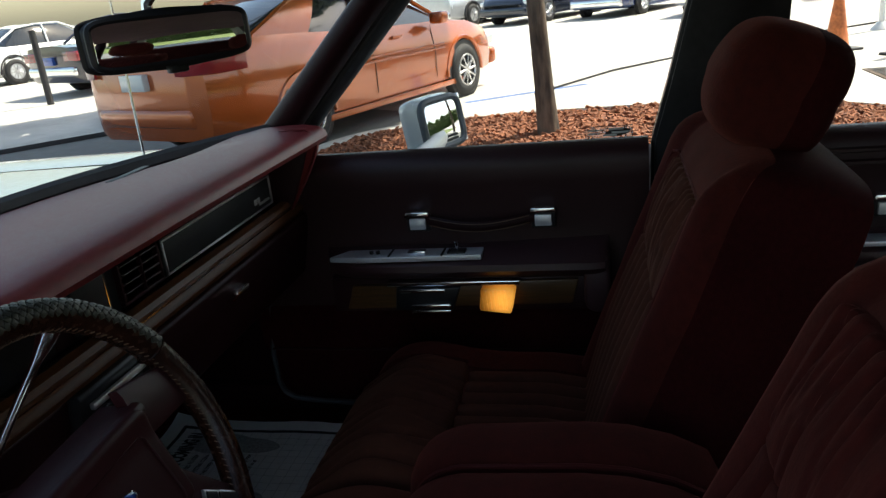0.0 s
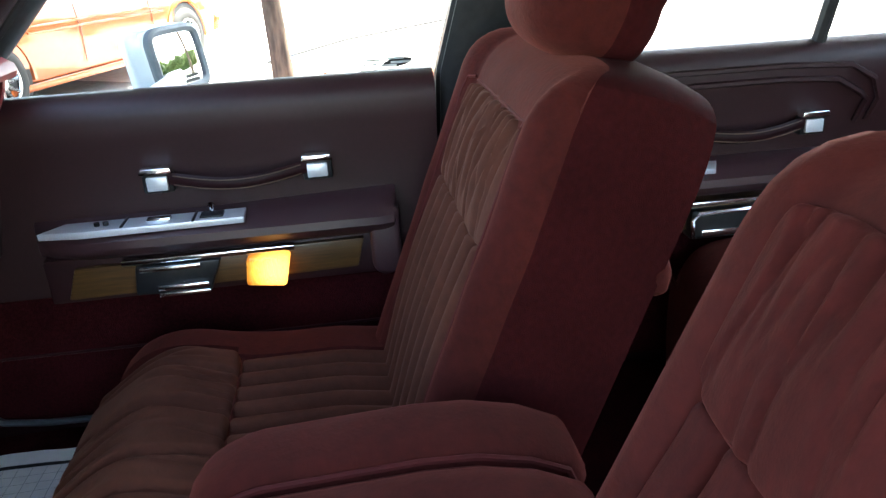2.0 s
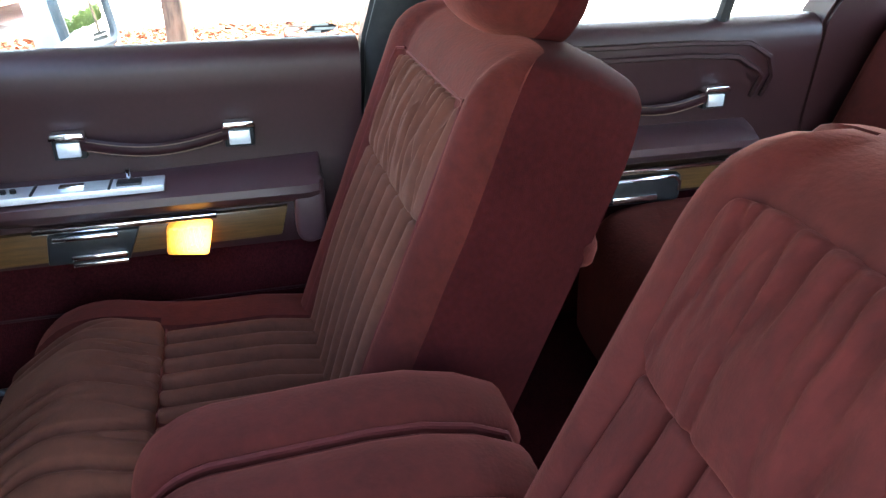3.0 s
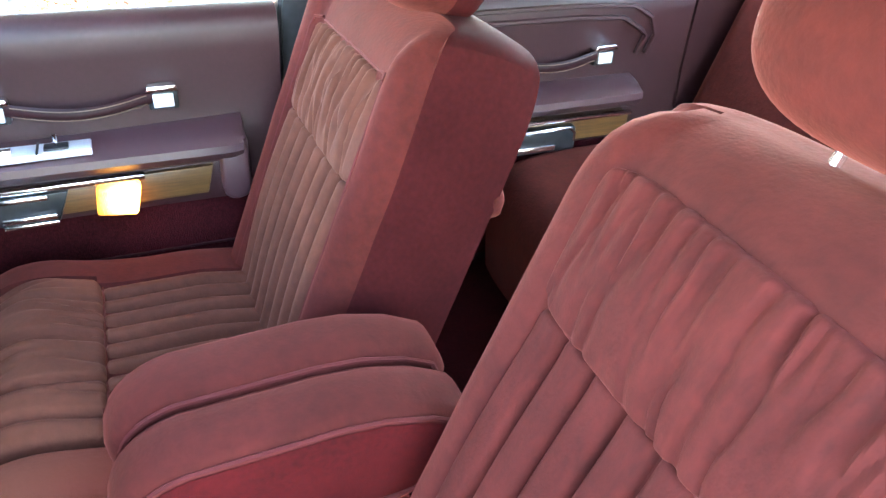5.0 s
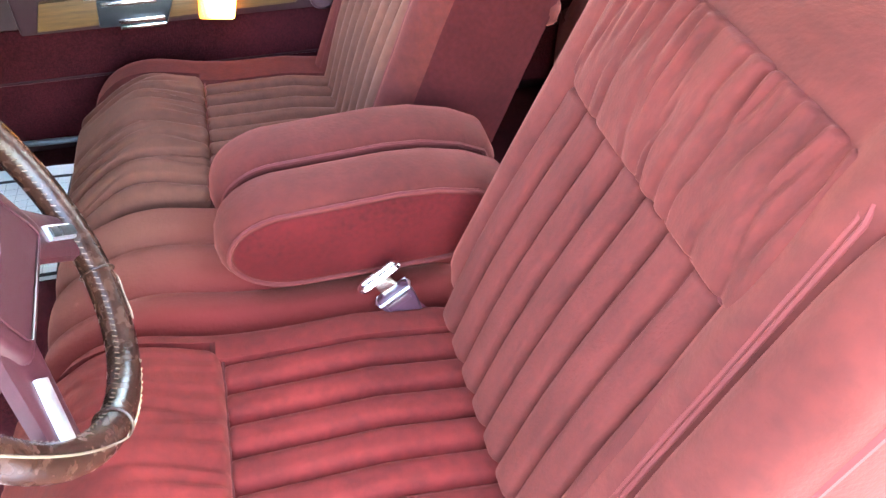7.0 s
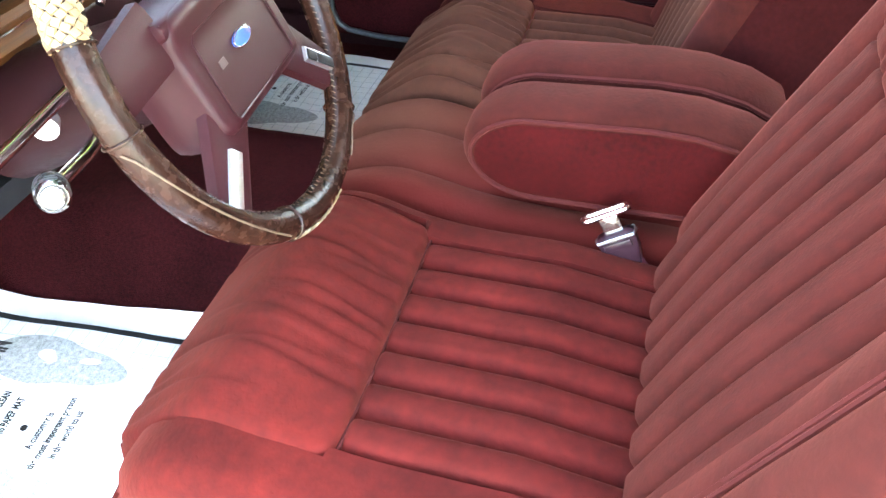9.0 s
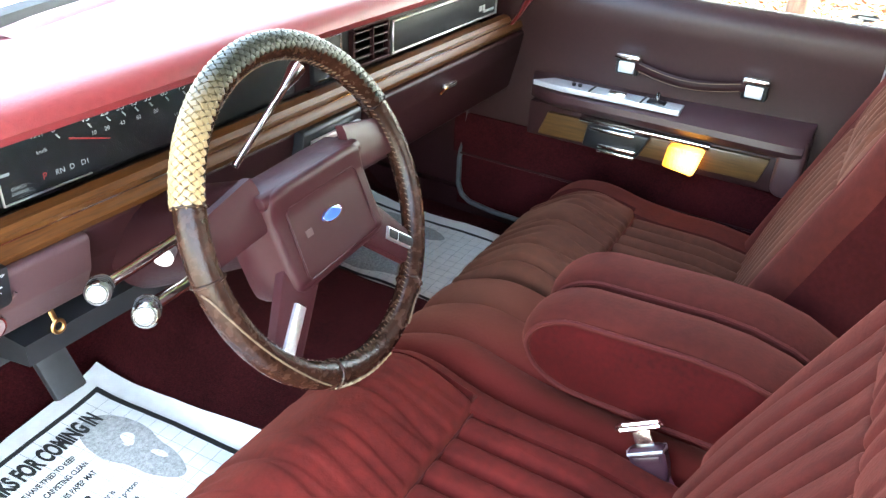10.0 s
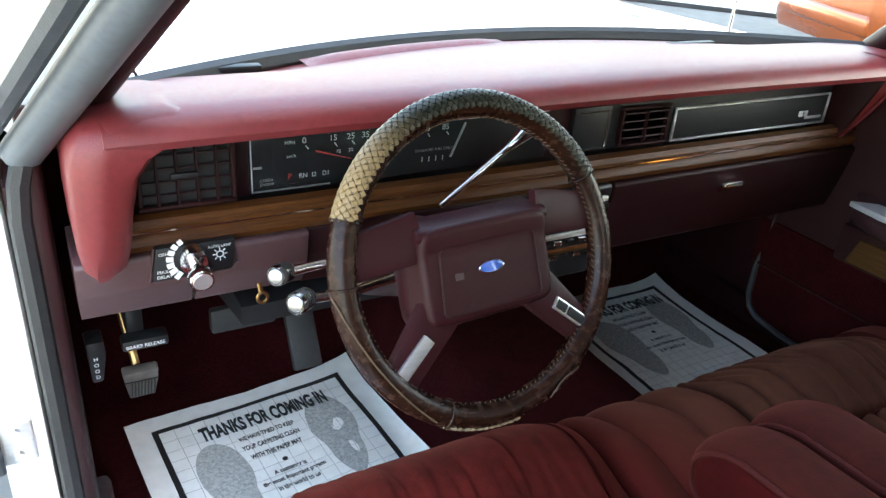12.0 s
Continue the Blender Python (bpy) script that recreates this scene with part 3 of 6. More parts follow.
    part("gathered_panel", smo, RIB, back)
    seam([(a, b1, 0.004) for a in np.linspace(-0.172, 0.172, 12)], 0.0020, back, mi)
    for q in (-1, 1) if s > 0 else ():
        seam([(q * 0.187, b, 0.0165) for b in np.linspace(-0.04, b2 - .02, 24)] + [(q * 0.180, b2, 0.015), (q * 0.160, b2 + .006, 0.007)], 0.0022, back, mi)
    if s > 0:
        seam([(a, b2 + 0.003 + .003 * wob(a * 60, 1), 0.004) for a in np.linspace(-0.155, 0.155, 24)], 0.0020, back, mi)
    if s < 0:
        def bolster_face(a, b):
            return 0.040 - 0.9 * (a + 0.272) ** 2 - 0.055 * max(0, (b - 0.42) / 0.15) ** 2 + 0.003 * wob(a * 18, b * 14, 3)
        bol = part("side_bolster", pad(-0.318, -0.232, -0.03, 0.585, -0.12, bolster_face, 0.032, 16, 60, 0.12, m=m, r2=0.05, bulge=0.008), VELOUR, back, "padded outer side bolster")
        seam([(-0.319, b, -0.012) for b in np.linspace(-0.02, 0.53, 24)], 0.0045, bol, m)
        for d in (-0.2265, -0.2195):
            seam([(d, b, 0.021) for b in np.linspace(-0.02, b2 - 0.055, 30)] + [(d + 0.008, b2 - 0.038, 0.018), (d + 0.025, b2 - 0.020, 0.012)], 0.0026, bol, m)
    # headrest
    hw, b0, b3, nc, nh = (0.124, 0.556, 0.745, -0.054, 0.090) if s > 0 else (0.152, 0.622, 0.835, -0.066, 0.084)
    rings = []
    for f in np.linspace(-1, 1, 31):
        f = math.sin(f * math.pi / 2)
        k = (1 - min(0.9995, abs(f)) ** 3.0) ** (1 / 3.0)
        lean = -0.012 * f if f > 0 else 0.006 * f
        ring = []
        for q in np.linspace(0, 2 * math.pi, 49)[:-1]:
            c, d = math.cos(q), math.sin(q)
            ring.append(m @ Vector((hw * k * math.copysign(abs(c) ** 0.62, c), (b0 + b3) / 2 + (b3 - b0) / 2 * f, nc + lean + nh * k * math.copysign(abs(d) ** 0.70, d) + 0.0015 * wob(c * 3, f * 3, seed))))
        rings.append(ring)
    head = part("headrest", loft(rings), VELOUR, seat)
    # Rear half of the headrest: its shade is put into the darker cloth.
    head.data.materials.append(SHADED_SIDE_CLOTH)
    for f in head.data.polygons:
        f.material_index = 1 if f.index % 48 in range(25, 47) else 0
    for q in (-0.06, 0.06):
        bm = tube([(q, 0.52, -0.10), (q, 0.63, -0.10)], 0.006, 8)
        bm.transform(m)
        part("post", bm, CHROME, head)
    # runner under the cushion
    part("seat_frame", box(x0 + 0.05, x1 - 0.05, -0.05, 0.42, FLOOR_Z + 0.0, 0.14, 0.01), BLACK, seat)
    return seat, m


def armrest_profile(z_off=0.0, dy=0.0):
    pts = []
    for q in np.linspace(-90, 78, 16):
        pts.append((0.165 + 0.105 * math.cos(radians(q)) + dy, 0.416 + 0.076 * math.sin(radians(q))))
    pts += [(0.10 + dy, 0.495), (0.02 + dy, 0.499), (-0.04 + dy, 0.496), (-0.10 + dy, 0.482), (-0.145 + dy, 0.460), (-0.160 + dy, 0.425), (-0.145 + dy, 0.378), (-0.11 + dy, 0.352), (-0.05 + dy, 0.342), (0.05 + dy, 0.340)]
    return [(y, z + z_off) for y, z in pts]


def shrink(profile, d):
    cy, cz = sum(p[0] for p in profile) / len(profile), sum(p[1] for p in profile) / len(profile)
    out = []
    n = len(profile)
    for i, p in enumerate(profile):
        a, b = profile[i - 1], profile[(i + 1) % n]
        t = Vector((b[0] - a[0], b[1] - a[1], 0)).normalized()
        nrm = Vector((-t.y, t.x, 0))
        if nrm.x * (cy - p[0]) + nrm.y * (cz - p[1]) < 0:
            nrm = -nrm
        out.append((p[0] + nrm.x * d, p[1] + nrm.y * d))
    return out


def armrest(x0, x1, seat, s, z_off=0.0, dy=0.0):
    prof = armrest_profile(z_off, dy)
    rings = []
    for f, d in ((0.0, 0.016), (0.05, 0.006), (0.16, 0.0), (0.35, -0.004), (0.65, -0.004), (0.84, 0.0), (0.95, 0.006), (1.0, 0.016)):
        rings.append([(x0 + (x1 - x0) * f, y, z) for y, z in shrink(prof, d)])
    arm = part("armrest", loft(rings), VELOUR, seat, "folded-down padded velour armrest")
    side = x0 if s < 0 else x1
    for e in (x0, x1):
        o = -1 if e == x0 else 1
        bm = tube([(e + o * 0.001, y, z) for y, z in shrink(prof, 0.014)], 0.0038, 6, closed=True)
        part("piping", bm, PIPING, arm)
    bm = loft([[(side + s * 0.002, y, z) for y, z in shrink(prof, 0.020)], [(side + s * 0.004, y, z) for y, z in shrink(prof, 0.026)]])
    part("side_panel", bm, SIDE_PANEL, arm, "flat red side panel")
    return arm


pass_seat, pass_m = front_seat(0.378, 1, 2.0)
drive_seat, drive_m = front_seat(-0.378, -1, 8.0)
armrest(-0.098, 0.0, drive_seat, -1)
armrest(0.006, 0.104, pass_seat, 1, 0.012, -0.012)
knob = bmesh.new()
bmesh.ops.create_uvsphere(knob, u_segments=18, v_segments=12, radius=1.0, matrix=Matrix.Translation((0.168, -0.300, 0.600)) @ Matrix.Diagonal((0.020, 0.022, 0.028, 1)))
for v in knob.verts:
    v.co += Vector((wob(v.co.x * 60, v.co.y * 60, v.co.z * 60), wob(v.co.y * 60, v.co.z * 60, 4), 0)) * 0.004
part("recliner_cover", knob, VELOUR, pass_seat, "small gathered velour cover on the recliner")
pass_seat.location.y += 0.018
drive_seat.location.y += 0.006

# seat belt buckle in the gap beside the driver's cushion
bk = thing("seat_belt_buckle", (-0.13, 0.0, 0.28), "chrome seat belt buckle on maroon webbing between the seats", "seat belt")
BZ = Vector((0.15, 0.50, 0.85)).normalized()
BX = Vector((0.123, -0.855, 0.505))
BX = (BX - BZ * BX.dot(BZ)).normalized()
BY = BZ.cross(BX)
Mb = Matrix(((BX.x, BY.x, BZ.x, -0.140), (BX.y, BY.y, BZ.y, 0.066), (BX.z, BY.z, BZ.z, 0.378), (0, 0, 0, 1)))
BP = mat("purple-maroon buckle plastic", (0.038, 0.013, 0.020), 0.35, var=0.15, bump=0.1, spec=0.3)
stadium = [(0.024 * (1 if math.cos(q) > 0 else -1) + 0.008 * math.cos(q), 0.008 * math.sin(q)) for q in np.linspace(0, 2 * math.pi, 29)[:-1]]
ton = tube([(x, y, 0.0) for x, y in stadium], 0.0042, 8, closed=True)
ton.transform(Mb)
tongue = part("latch_tongue", ton, CHROME, bk, "bright chrome slotted latch tongue")
part("tongue_neck", box(-0.013, 0.013, -0.0022, 0.0022, -0.040, -0.006, 0.001, m=Mb), CHROME, tongue)
body = loft([[(x * w, y * h, z) for x, y in ((-1, -.7), (-.8, -1), (.8, -1), (1, -.7), (1, .7), (.8, 1), (-.8, 1), (-1, .7))] for z, w, h in ((-0.030, .021, .008), (-0.034, .026, .011), (-0.040, .026, .012), (-0.062, .024, .013), (-0.082, .019, .011), (-0.090, .014, .008))])
body.transform(Mb)
bb = part("buckle_body", body, BP, bk)
part("release_button", box(-0.019, 0.019, -0.0155, -0.011, -0.052, -0.040, 0.002, 2, m=Mb), BP, bb)
part("body_rim", tube([Mb @ Vector((x, y, -0.036)) for x, y in ((-.025, -.012), (.025, -.012), (.028, 0), (.025, .012), (-.025, .012), (-.028, 0))], 0.0022, 6, closed=True), SATIN, bb)
web = tube([Mb @ Vector(p) for p in ((0.0, 0.0, -0.080), (0.004, 0.002, -0.105), (0.010, 0.006, -0.13), (0.020, 0.012, -0.16))], 0.021, 10, flat=0.2, up=BX)
part("webbing", web, BELT, bk)
part("rivet_plate", box(0.012, 0.028, -0.010, -0.004, -0.112, -0.102, 0.0015, m=Mb), CHROME, bk)

# ---- rear seat ----
rear = thing("rear_bench", (0, -0.85, FLOOR_Z), "red velour rear bench seat behind the front seats", "car seat")
part("cushion", pad(-0.70, 0.70, -1.08, -0.52, 0.14, lambda x, y: 0.425 - 0.03 * max(0, (y + .75) / .23) ** 2 + 0.006 * math.cos(x * 8), 0.06, 50, 30, 0.03, r2=0.08), VELOUR, rear)
mr = back_matrix(0.0)
mr.translation = (0, -1.03, 0.40)
part("backrest", pad(-0.70, 0.70, -0.05, 0.46, -0.15, lambda a, b: 0.0 + 0.01 * math.cos(a * 8), 0.06, 50, 30, 0.05, m=mr, r2=0.07), VELOUR, rear)
# ---- passenger side doors ----
def door_trim(name, y0, y1, label, front):
    door = thing(name, (0.76, (y0 + y1) / 2, 0.13), label, "car door", "passenger side doors", "structure")
    # padded upper skin with rounded shoulder, closed at the back
    prof = [(0.752, 0.776), (0.735, 0.775), (0.719, 0.767), (0.707, 0.752), (0.703, 0.733), (0.707, 0.70), (0.717, 0.65), (0.722, 0.56), (0.716, 0.46), (0.716, 0.416), (0.86, 0.416), (0.86, 0.74)]
    mid = [(0.716, 0.414), (0.714, 0.36), (0.715, 0.33), (0.718, 0.30), (0.86, 0.30), (0.86, 0.414)]
    part("lower_panel", loft([[(x, y, z) for x, z in mid] for y in np.linspace(y0, y1, 14)]), CARPET, door, "maroon carpeted kick panel")
    bm = loft([[(x, y, z) for x, z in prof] for y in np.linspace(y0, y1, 14)])
    part("panel", bm, VINYL, door)
    low = [(0.722, 0.296), (0.728, 0.22), (0.735, 0.14), (0.86, 0.14), (0.86, 0.296)]
    part("lower_carpet", loft([[(x, y, z) for x, z in low] for y in np.linspace(y0 + .01, y1 - .01, 8)]), CARPET, door, "maroon carpeted lower panel")
    if front:
        edge = [(0.722, 0.79, 0.46), (0.722, 0.80, 0.38), (0.722, 0.813, 0.28), (0.722, 0.812, 0.205), (0.722, 0.800, 0.175), (0.722, 0.775, 0.158), (0.722, 0.70, 0.148), (0.722, 0.50, 0.143), (0.722, -0.09, 0.142)]
        part("edge_seal", tube(edge, 0.007, 8), RUBBER_GREY, door, "grey rubber seal round the lower edge of the door")
    part("carpet_edge", tube([(0.719, y, 0.298) for y in np.linspace(y0 + .02, y1 - .02, 12)], 0.004, 6), VINYL_DARK, door)
    part("window_channel", tube([(0.738, y, 0.7675) for y in np.linspace(y0, y1, 12)], 0.006, 6, flat=1.4), RUBBER, door, "black window seal")
    part("window_moulding", tube([(0.752, y, 0.765) for y in np.linspace(y0, y1, 12)], 0.0045, 6), CHROME, door, "bright window moulding")
    return door


def pull_handle(door, ya, yb, z=0.63):
    """Strap handle between two chrome end caps; ya is the front one."""
    h = part("pull_strap", tube([(0.700 - 0.020 * math.sin(math.pi * f), ya + (yb - ya) * f, z - 0.016 - 0.012 * math.sin(math.pi * f)) for f in np.linspace(-0.04, 1.04, 20)], 0.012, 8, flat=0.4, up=(0, 0, 1)), VINYL_DARK, door, "maroon vinyl pull strap with stitched edges")
    for dz in (0.008, -0.008):
        part("stitching", tube([(0.694 - 0.0195 * math.sin(math.pi * f), ya + (yb - ya) * f, z - 0.016 + dz - 0.012 * math.sin(math.pi * f)) for f in np.linspace(0.02, 0.98, 18)], 0.0011, 5), THREAD, h)
    for y, s in ((ya, 1), (yb, -1)):
        c = y + s * 0.024
        cap = part("end_cap", box(0.698, 0.722, c - 0.026, c + 0.026, z - 0.040, z + 0.0, 0.004), FASCIA, door, "chrome strap end cap")
        part("bezel", prism([(c - 0.029, z - 0.004), (c - 0.025, z + 0.007), (c + 0.025, z + 0.007), (c + 0.029, z - 0.004)], 0.690, 0.715, "x", 0.002), CHROME, cap)
        part("insert", box(0.692, 0.700, c - 0.018, c + 0.018, z - 0.034, z - 0.009, 0.002), PLATE, cap)


def armrest_trim(door, yf, yr, z, ramp):
    """Padded door armrest from yf at the front to yr at the back."""
    rings = []
    for y, k in ((yf, 0.15), (yf - 0.03, 0.55), (yf - 0.09, 0.95), (yf - 0.2, 1.0), ((yf + yr) / 2, 1.0), (yr + 0.10, 1.0), (yr + 0.03, 1.0), (yr + 0.008, 0.92), (yr, 0.65)):
        d = 0.082 * k
        up = 0.010 * max(0, (yf - 0.30 - y) / 0.3) if ramp else 0.0
        rings.append([(0.722, y, z + 0.016 + up), (0.722 - d * .35, y, z + 0.012 + up), (0.722 - d * .75, y, z + 0.004 + up * .3), (0.722 - d, y, z - 0.006), (0.722 - d * 1.02, y, z - 0.020),
                      (0.722 - d * .88, y, z - 0.034), (0.722 - d * .70, y, z - 0.044), (0.722, y, z - 0.050)])
    part("armrest", loft(rings), VINYL_GLOSS, door, "padded maroon vinyl armrest")


d1 = door_trim("door_1", -0.105, 0.83, "maroon vinyl front passenger door with chrome and woodgrain trim, closed", True)
pull_handle(d1, 0.368, 0.139, 0.640)
armrest_trim(d1, 0.62, -0.02, 0.545, True)
# switch plate let into the front of the armrest
pl = [(0.655, 0.595), (0.700, 0.560), (0.700, 0.248), (0.650, 0.248), (0.645, 0.52)]
pb = prism(pl, 0.548, 0.560, "z", 0.0015)
sw = part("switch_plate", pb, PLATE, d1, "brushed metal window and lock switch plate")
for y in (0.455, 0.335):
    part("plate_joint", box(0.648, 0.702, y - 0.002, y + 0.002, 0.5595, 0.5625, 0.0005), BLACK, sw)
for y in (0.50, 0.485):
    part("lock_switch", tube([(0.672, y, 0.558), (0.672, y, 0.566)], 0.005, 8), BLACK, sw)
part("window_switch", box(0.664, 0.680, 0.375, 0.415, 0.558, 0.566, 0.002), CHROME, sw)
tg = part("toggle_base", box(0.660, 0.688, 0.285, 0.325, 0.558, 0.564, 0.002), BLACK, sw)
part("toggle_lever", tube([(0.672, 0.304, 0.56), (0.670, 0.304, 0.586)], [0.003, 0.0042], 8), CHROME, tg)
# woodgrain strip, bright rail, opener and courtesy light
part("wood_strip", prism([(0.555, 0.484), (0.045, 0.492), (0.060, 0.436), (0.575, 0.426)], 0.668, 0.722, "x", 0.003), WOODDOOR, d1, "flat woodgrain strip")
part("strip_surround", box(0.680, 0.722, 0.02, 0.61, 0.415, 0.50, 0.006), VINYL, d1)
part("armrest_end", prism([(0.034, 0.548), (0.034, 0.440), (0.026, 0.424), (0.008, 0.418), (-0.014, 0.424), (-0.022, 0.445), (-0.022, 0.548)], 0.652, 0.722, "x", 0.010, 3), VINYL_GLOSS, d1, "padded vinyl end of the armrest")
rail = part("bright_rail", box(0.655, 0.672, 0.170, 0.47, 0.486, 0.496, 0.002), CHROME, d1)
op = part("opener_bezel", prism([(0.455, 0.430), (0.448, 0.484), (0.300, 0.484), (0.325, 0.425)], 0.652, 0.690, "x", 0.004), BLACK, d1, "black door opener recess")
part("opener_lever", box(0.644, 0.656, 0.325, 0.415, 0.436, 0.447, 0.003), CHROME, op)
part("opener_lever_edge", box(0.646, 0.656, 0.325, 0.415, 0.424, 0.432, 0.002), CHROME, op)
part("opener_rim", box(0.646, 0.655, 0.335, 0.44, 0.474, 0.482, 0.002), CHROME, op)
lamp = part("courtesy_light", prism([(0.256, 0.481), (0.262, 0.429), (0.192, 0.421), (0.178, 0.481)], 0.645, 0.685, "x", 0.006, 3), AMBER, d1, "lit amber courtesy light")
for i in range(7):
    y = 0.252 - i * 0.0085
    part("lens_rib", tube([(0.6445, y - .001, 0.432), (0.6445, y + .001, 0.477)], 0.0016, 5), AMBER, lamp)
d1.location.y += 0.014
# passenger door mirror
mir = thing("door_mirror", (0.90, 0.36, 0.72), "grey-white door mirror with a chrome rim on the passenger door", "mirror")
mm = look((0.948, 0.386, 0.795), (0.62, -0.30, 0.925))
shell = pad(-0.082, 0.082, -0.066, 0.066, -0.055, lambda x, y: 0.0, 0.012, 10, 10, 0.07)
shell.transform(mm @ Matrix.Rotation(math.pi, 4, "Y"))
part("housing", shell, WHITE_PAINT, mir)
mirror_rim = tube([(0.073 * math.copysign(abs(math.cos(q)) ** 0.35, math.cos(q)), 0.057 * math.copysign(abs(math.sin(q)) ** 0.35, math.sin(q)), -0.003) for q in np.linspace(0, 2 * math.pi, 49)[:-1]], 0.0095, 8, closed=True)
mirror_rim.transform(mm)
part("rim", mirror_rim, PILLAR_GREY, mir)
part("mirror_glass", box(-0.068, 0.068, -0.052, 0.052, -0.007, -0.002, 0.001, m=mm), MIRROR, mir)
for i, (w, y) in enumerate(((0.085, -0.036), (0.085, -0.045))):
    part("lettering", box(-w / 2, w / 2, y - .0028, y + .0028, -0.0085, -0.0075, 0, m=mm), INK, mir)
part("arm", tube([(0.80, 0.42, 0.735), (0.88, 0.40, 0.745), (0.945, 0.39, 0.755)], [0.03, 0.028, 0.03], 10, flat=0.6), WHITE_PAINT, mir)
part("chrome_edge", box(-0.086, -0.078, -0.06, 0.06, -0.004, 0.03, 0.003, m=mm), CHROME, mir)

d2 = door_trim("door_2", -1.045, -0.335, "maroon vinyl rear passenger door with chrome and woodgrain trim, closed", False)
pull_handle(d2, -0.56, -0.790, 0.64)
armrest_trim(d2, -0.37, -0.905, 0.553, False)
part("ashtray_plate", prism([(0.650, -0.45), (0.70, -0.45), (0.70, -0.625), (0.650, -0.60)], 0.556, 0.566, "z", 0.0015), PLATE, d2, "brushed metal window switch plate")
part("wood_strip", box(0.672, 0.722, -0.885, -0.40, 0.44, 0.492, 0.003), WOODDOOR, d2, "flat woodgrain strip")
part("bright_rail", box(0.660, 0.674, -0.885, -0.42, 0.490, 0.498, 0.002), CHROME, d2)
op2 = part("opener_bezel", box(0.652, 0.69, -0.735, -0.56, 0.425, 0.483, 0.008, 3), BLACK, d2, "black door opener recess")
part("opener_rim", tube([(0.650, y, z) for y, z in ((-0.565, 0.43), (-0.562, 0.465), (-0.575, 0.479), (-0.715, 0.481), (-0.728, 0.468), (-0.728, 0.45))], 0.004, 6), CHROME, op2)
part("opener_lever", box(0.645, 0.655, -0.68, -0.58, 0.432, 0.446, 0.003), CHROME, op2)
# raised moulding round the upper rear panel
for d in (0.0, 0.025):
    pts = [(0.703 if z > 0.64 else 0.716, y, z) for y, z in ((-0.36, 0.735 - d), (-0.75, 0.735 - d), (-0.88 + d, 0.728 - d), (-0.93 + d, 0.70 - d), (-0.945 + d, 0.66), (-0.935 + d, 0.615))]
    part("moulding", tube(pts, 0.006, 6), VINYL, d2)
part("window_bar", tube([(0.735, -0.825, 0.77), (0.655, -0.86, 1.17)], 0.014, 8), BLACK, d2, "black bar between the rear door panes")

# ---- dashboard ----
dash = thing("dashboard", (0, 0.75, 0.53), "red padded dashboard with woodgrain trim and dark instrument fascia", "dashboard")


def pad_section(x):
    """Outline (y, z) of the padded top at x, from the windscreen round the nose."""
    e = max(0.0, (abs(x) - 0.68) / 0.08)
    yb = cowl_y(x) - 0.045
    c = 0.004 * math.cos(x * 2.2)
    return [(yb, 0.795), (yb, 0.826 + c), (yb - 0.06, 0.838 + c), (0.78, 0.848 + c), (0.70, 0.853 + c), (0.645, 0.853 + c), (0.612, 0.848 + c), (0.596, 0.838 + c), (0.592, 0.826 + c),
            (0.598, 0.816 + c), (0.615, 0.812 + c), (0.70, 0.812), (0.78, 0.795)]


xs = np.linspace(-0.765, 0.728, 40)
dpad = part("top_pad", loft([[(x, y, z) for y, z in pad_section(x)] for x in xs]), VINYL_RED, dash, "red grained vinyl top pad, sun-bleached")
# raised speaker and demister lids along the windscreen
part("demister_ridge", sheet(lambda u, v: (-0.45 + 0.42 * u, cowl_y(-0.45 + 0.42 * u) - 0.115 + 0.045 * v, 0.838 + 0.004 * math.cos(u) + 0.007 * math.sin(math.pi * v) * math.sin(math.pi * min(1, u * 6 + .05) / 2) * math.sin(math.pi * min(1, (1 - u) * 6 + .05) / 2)), 30, 8), VINYL_RED, dpad)
part("demister_slot", box(0.30, 0.42, 0.84, 0.855, 0.843, 0.8455, 0.001), BLACK, dpad)
part("sensor_lid", box(-0.60, -0.52, 0.822, 0.842, 0.838, 0.848, 0.003), BLACK, dpad)
# down-turned ends of the pad
for s in (-1, 1):
    rings = []
    for z, ya, xi, xk, xo in ((0.856, 0.640, 0.70, 0.735, 0.752), (0.852, 0.612, 0.675, 0.745, 0.775), (0.838, 0.597, 0.665, 0.755, 0.790), (0.822, 0.592, 0.680, 0.762, 0.799), (0.805, 0.591, 0.712, 0.768, 0.804),
                              (0.780, 0.592, 0.731, 0.772, 0.806), (0.74, 0.598, 0.740, 0.777, 0.807), (0.69, 0.608, 0.746, 0.782, 0.806), (0.660, 0.618, 0.752, 0.785, 0.802), (0.645, 0.630, 0.762, 0.784, 0.795)):
        if s > 0:
            d = max(0.0, 0.83 - z)
            xk, xo, ya = xk - 0.083 - 0.16 * d, xo - 0.085 - 0.16 * d, ya + 0.42 * d
            xi = xk - 0.012
        rings.append([(s * xi, ya + 0.020, z), (s * (xi + .010), ya + 0.008, z), (s * (xk - .006), ya + 0.001, z), (s * (xk + .004), ya, z), (s * (xo - .006), ya + 0.010, z), (s * xo, ya + 0.022, z), (s * xo, 0.75 if s < 0 else ya + 0.030, z), (s * xi, 0.75 if s < 0 else ya + 0.030, z)])
    part("pad_end", loft(rings), VINYL_RED, dpad, "red down-turned end of the pad")
part("fascia_end", prism([(0.618, 0.812), (0.640, 0.76), (0.668, 0.70), (0.700, 0.655), (0.75, 0.655), (0.75, 0.812)], 0.664, 0.680, "x", 0.002), VINYL_DARK, dpad, "dark inner face of the down-turned end")
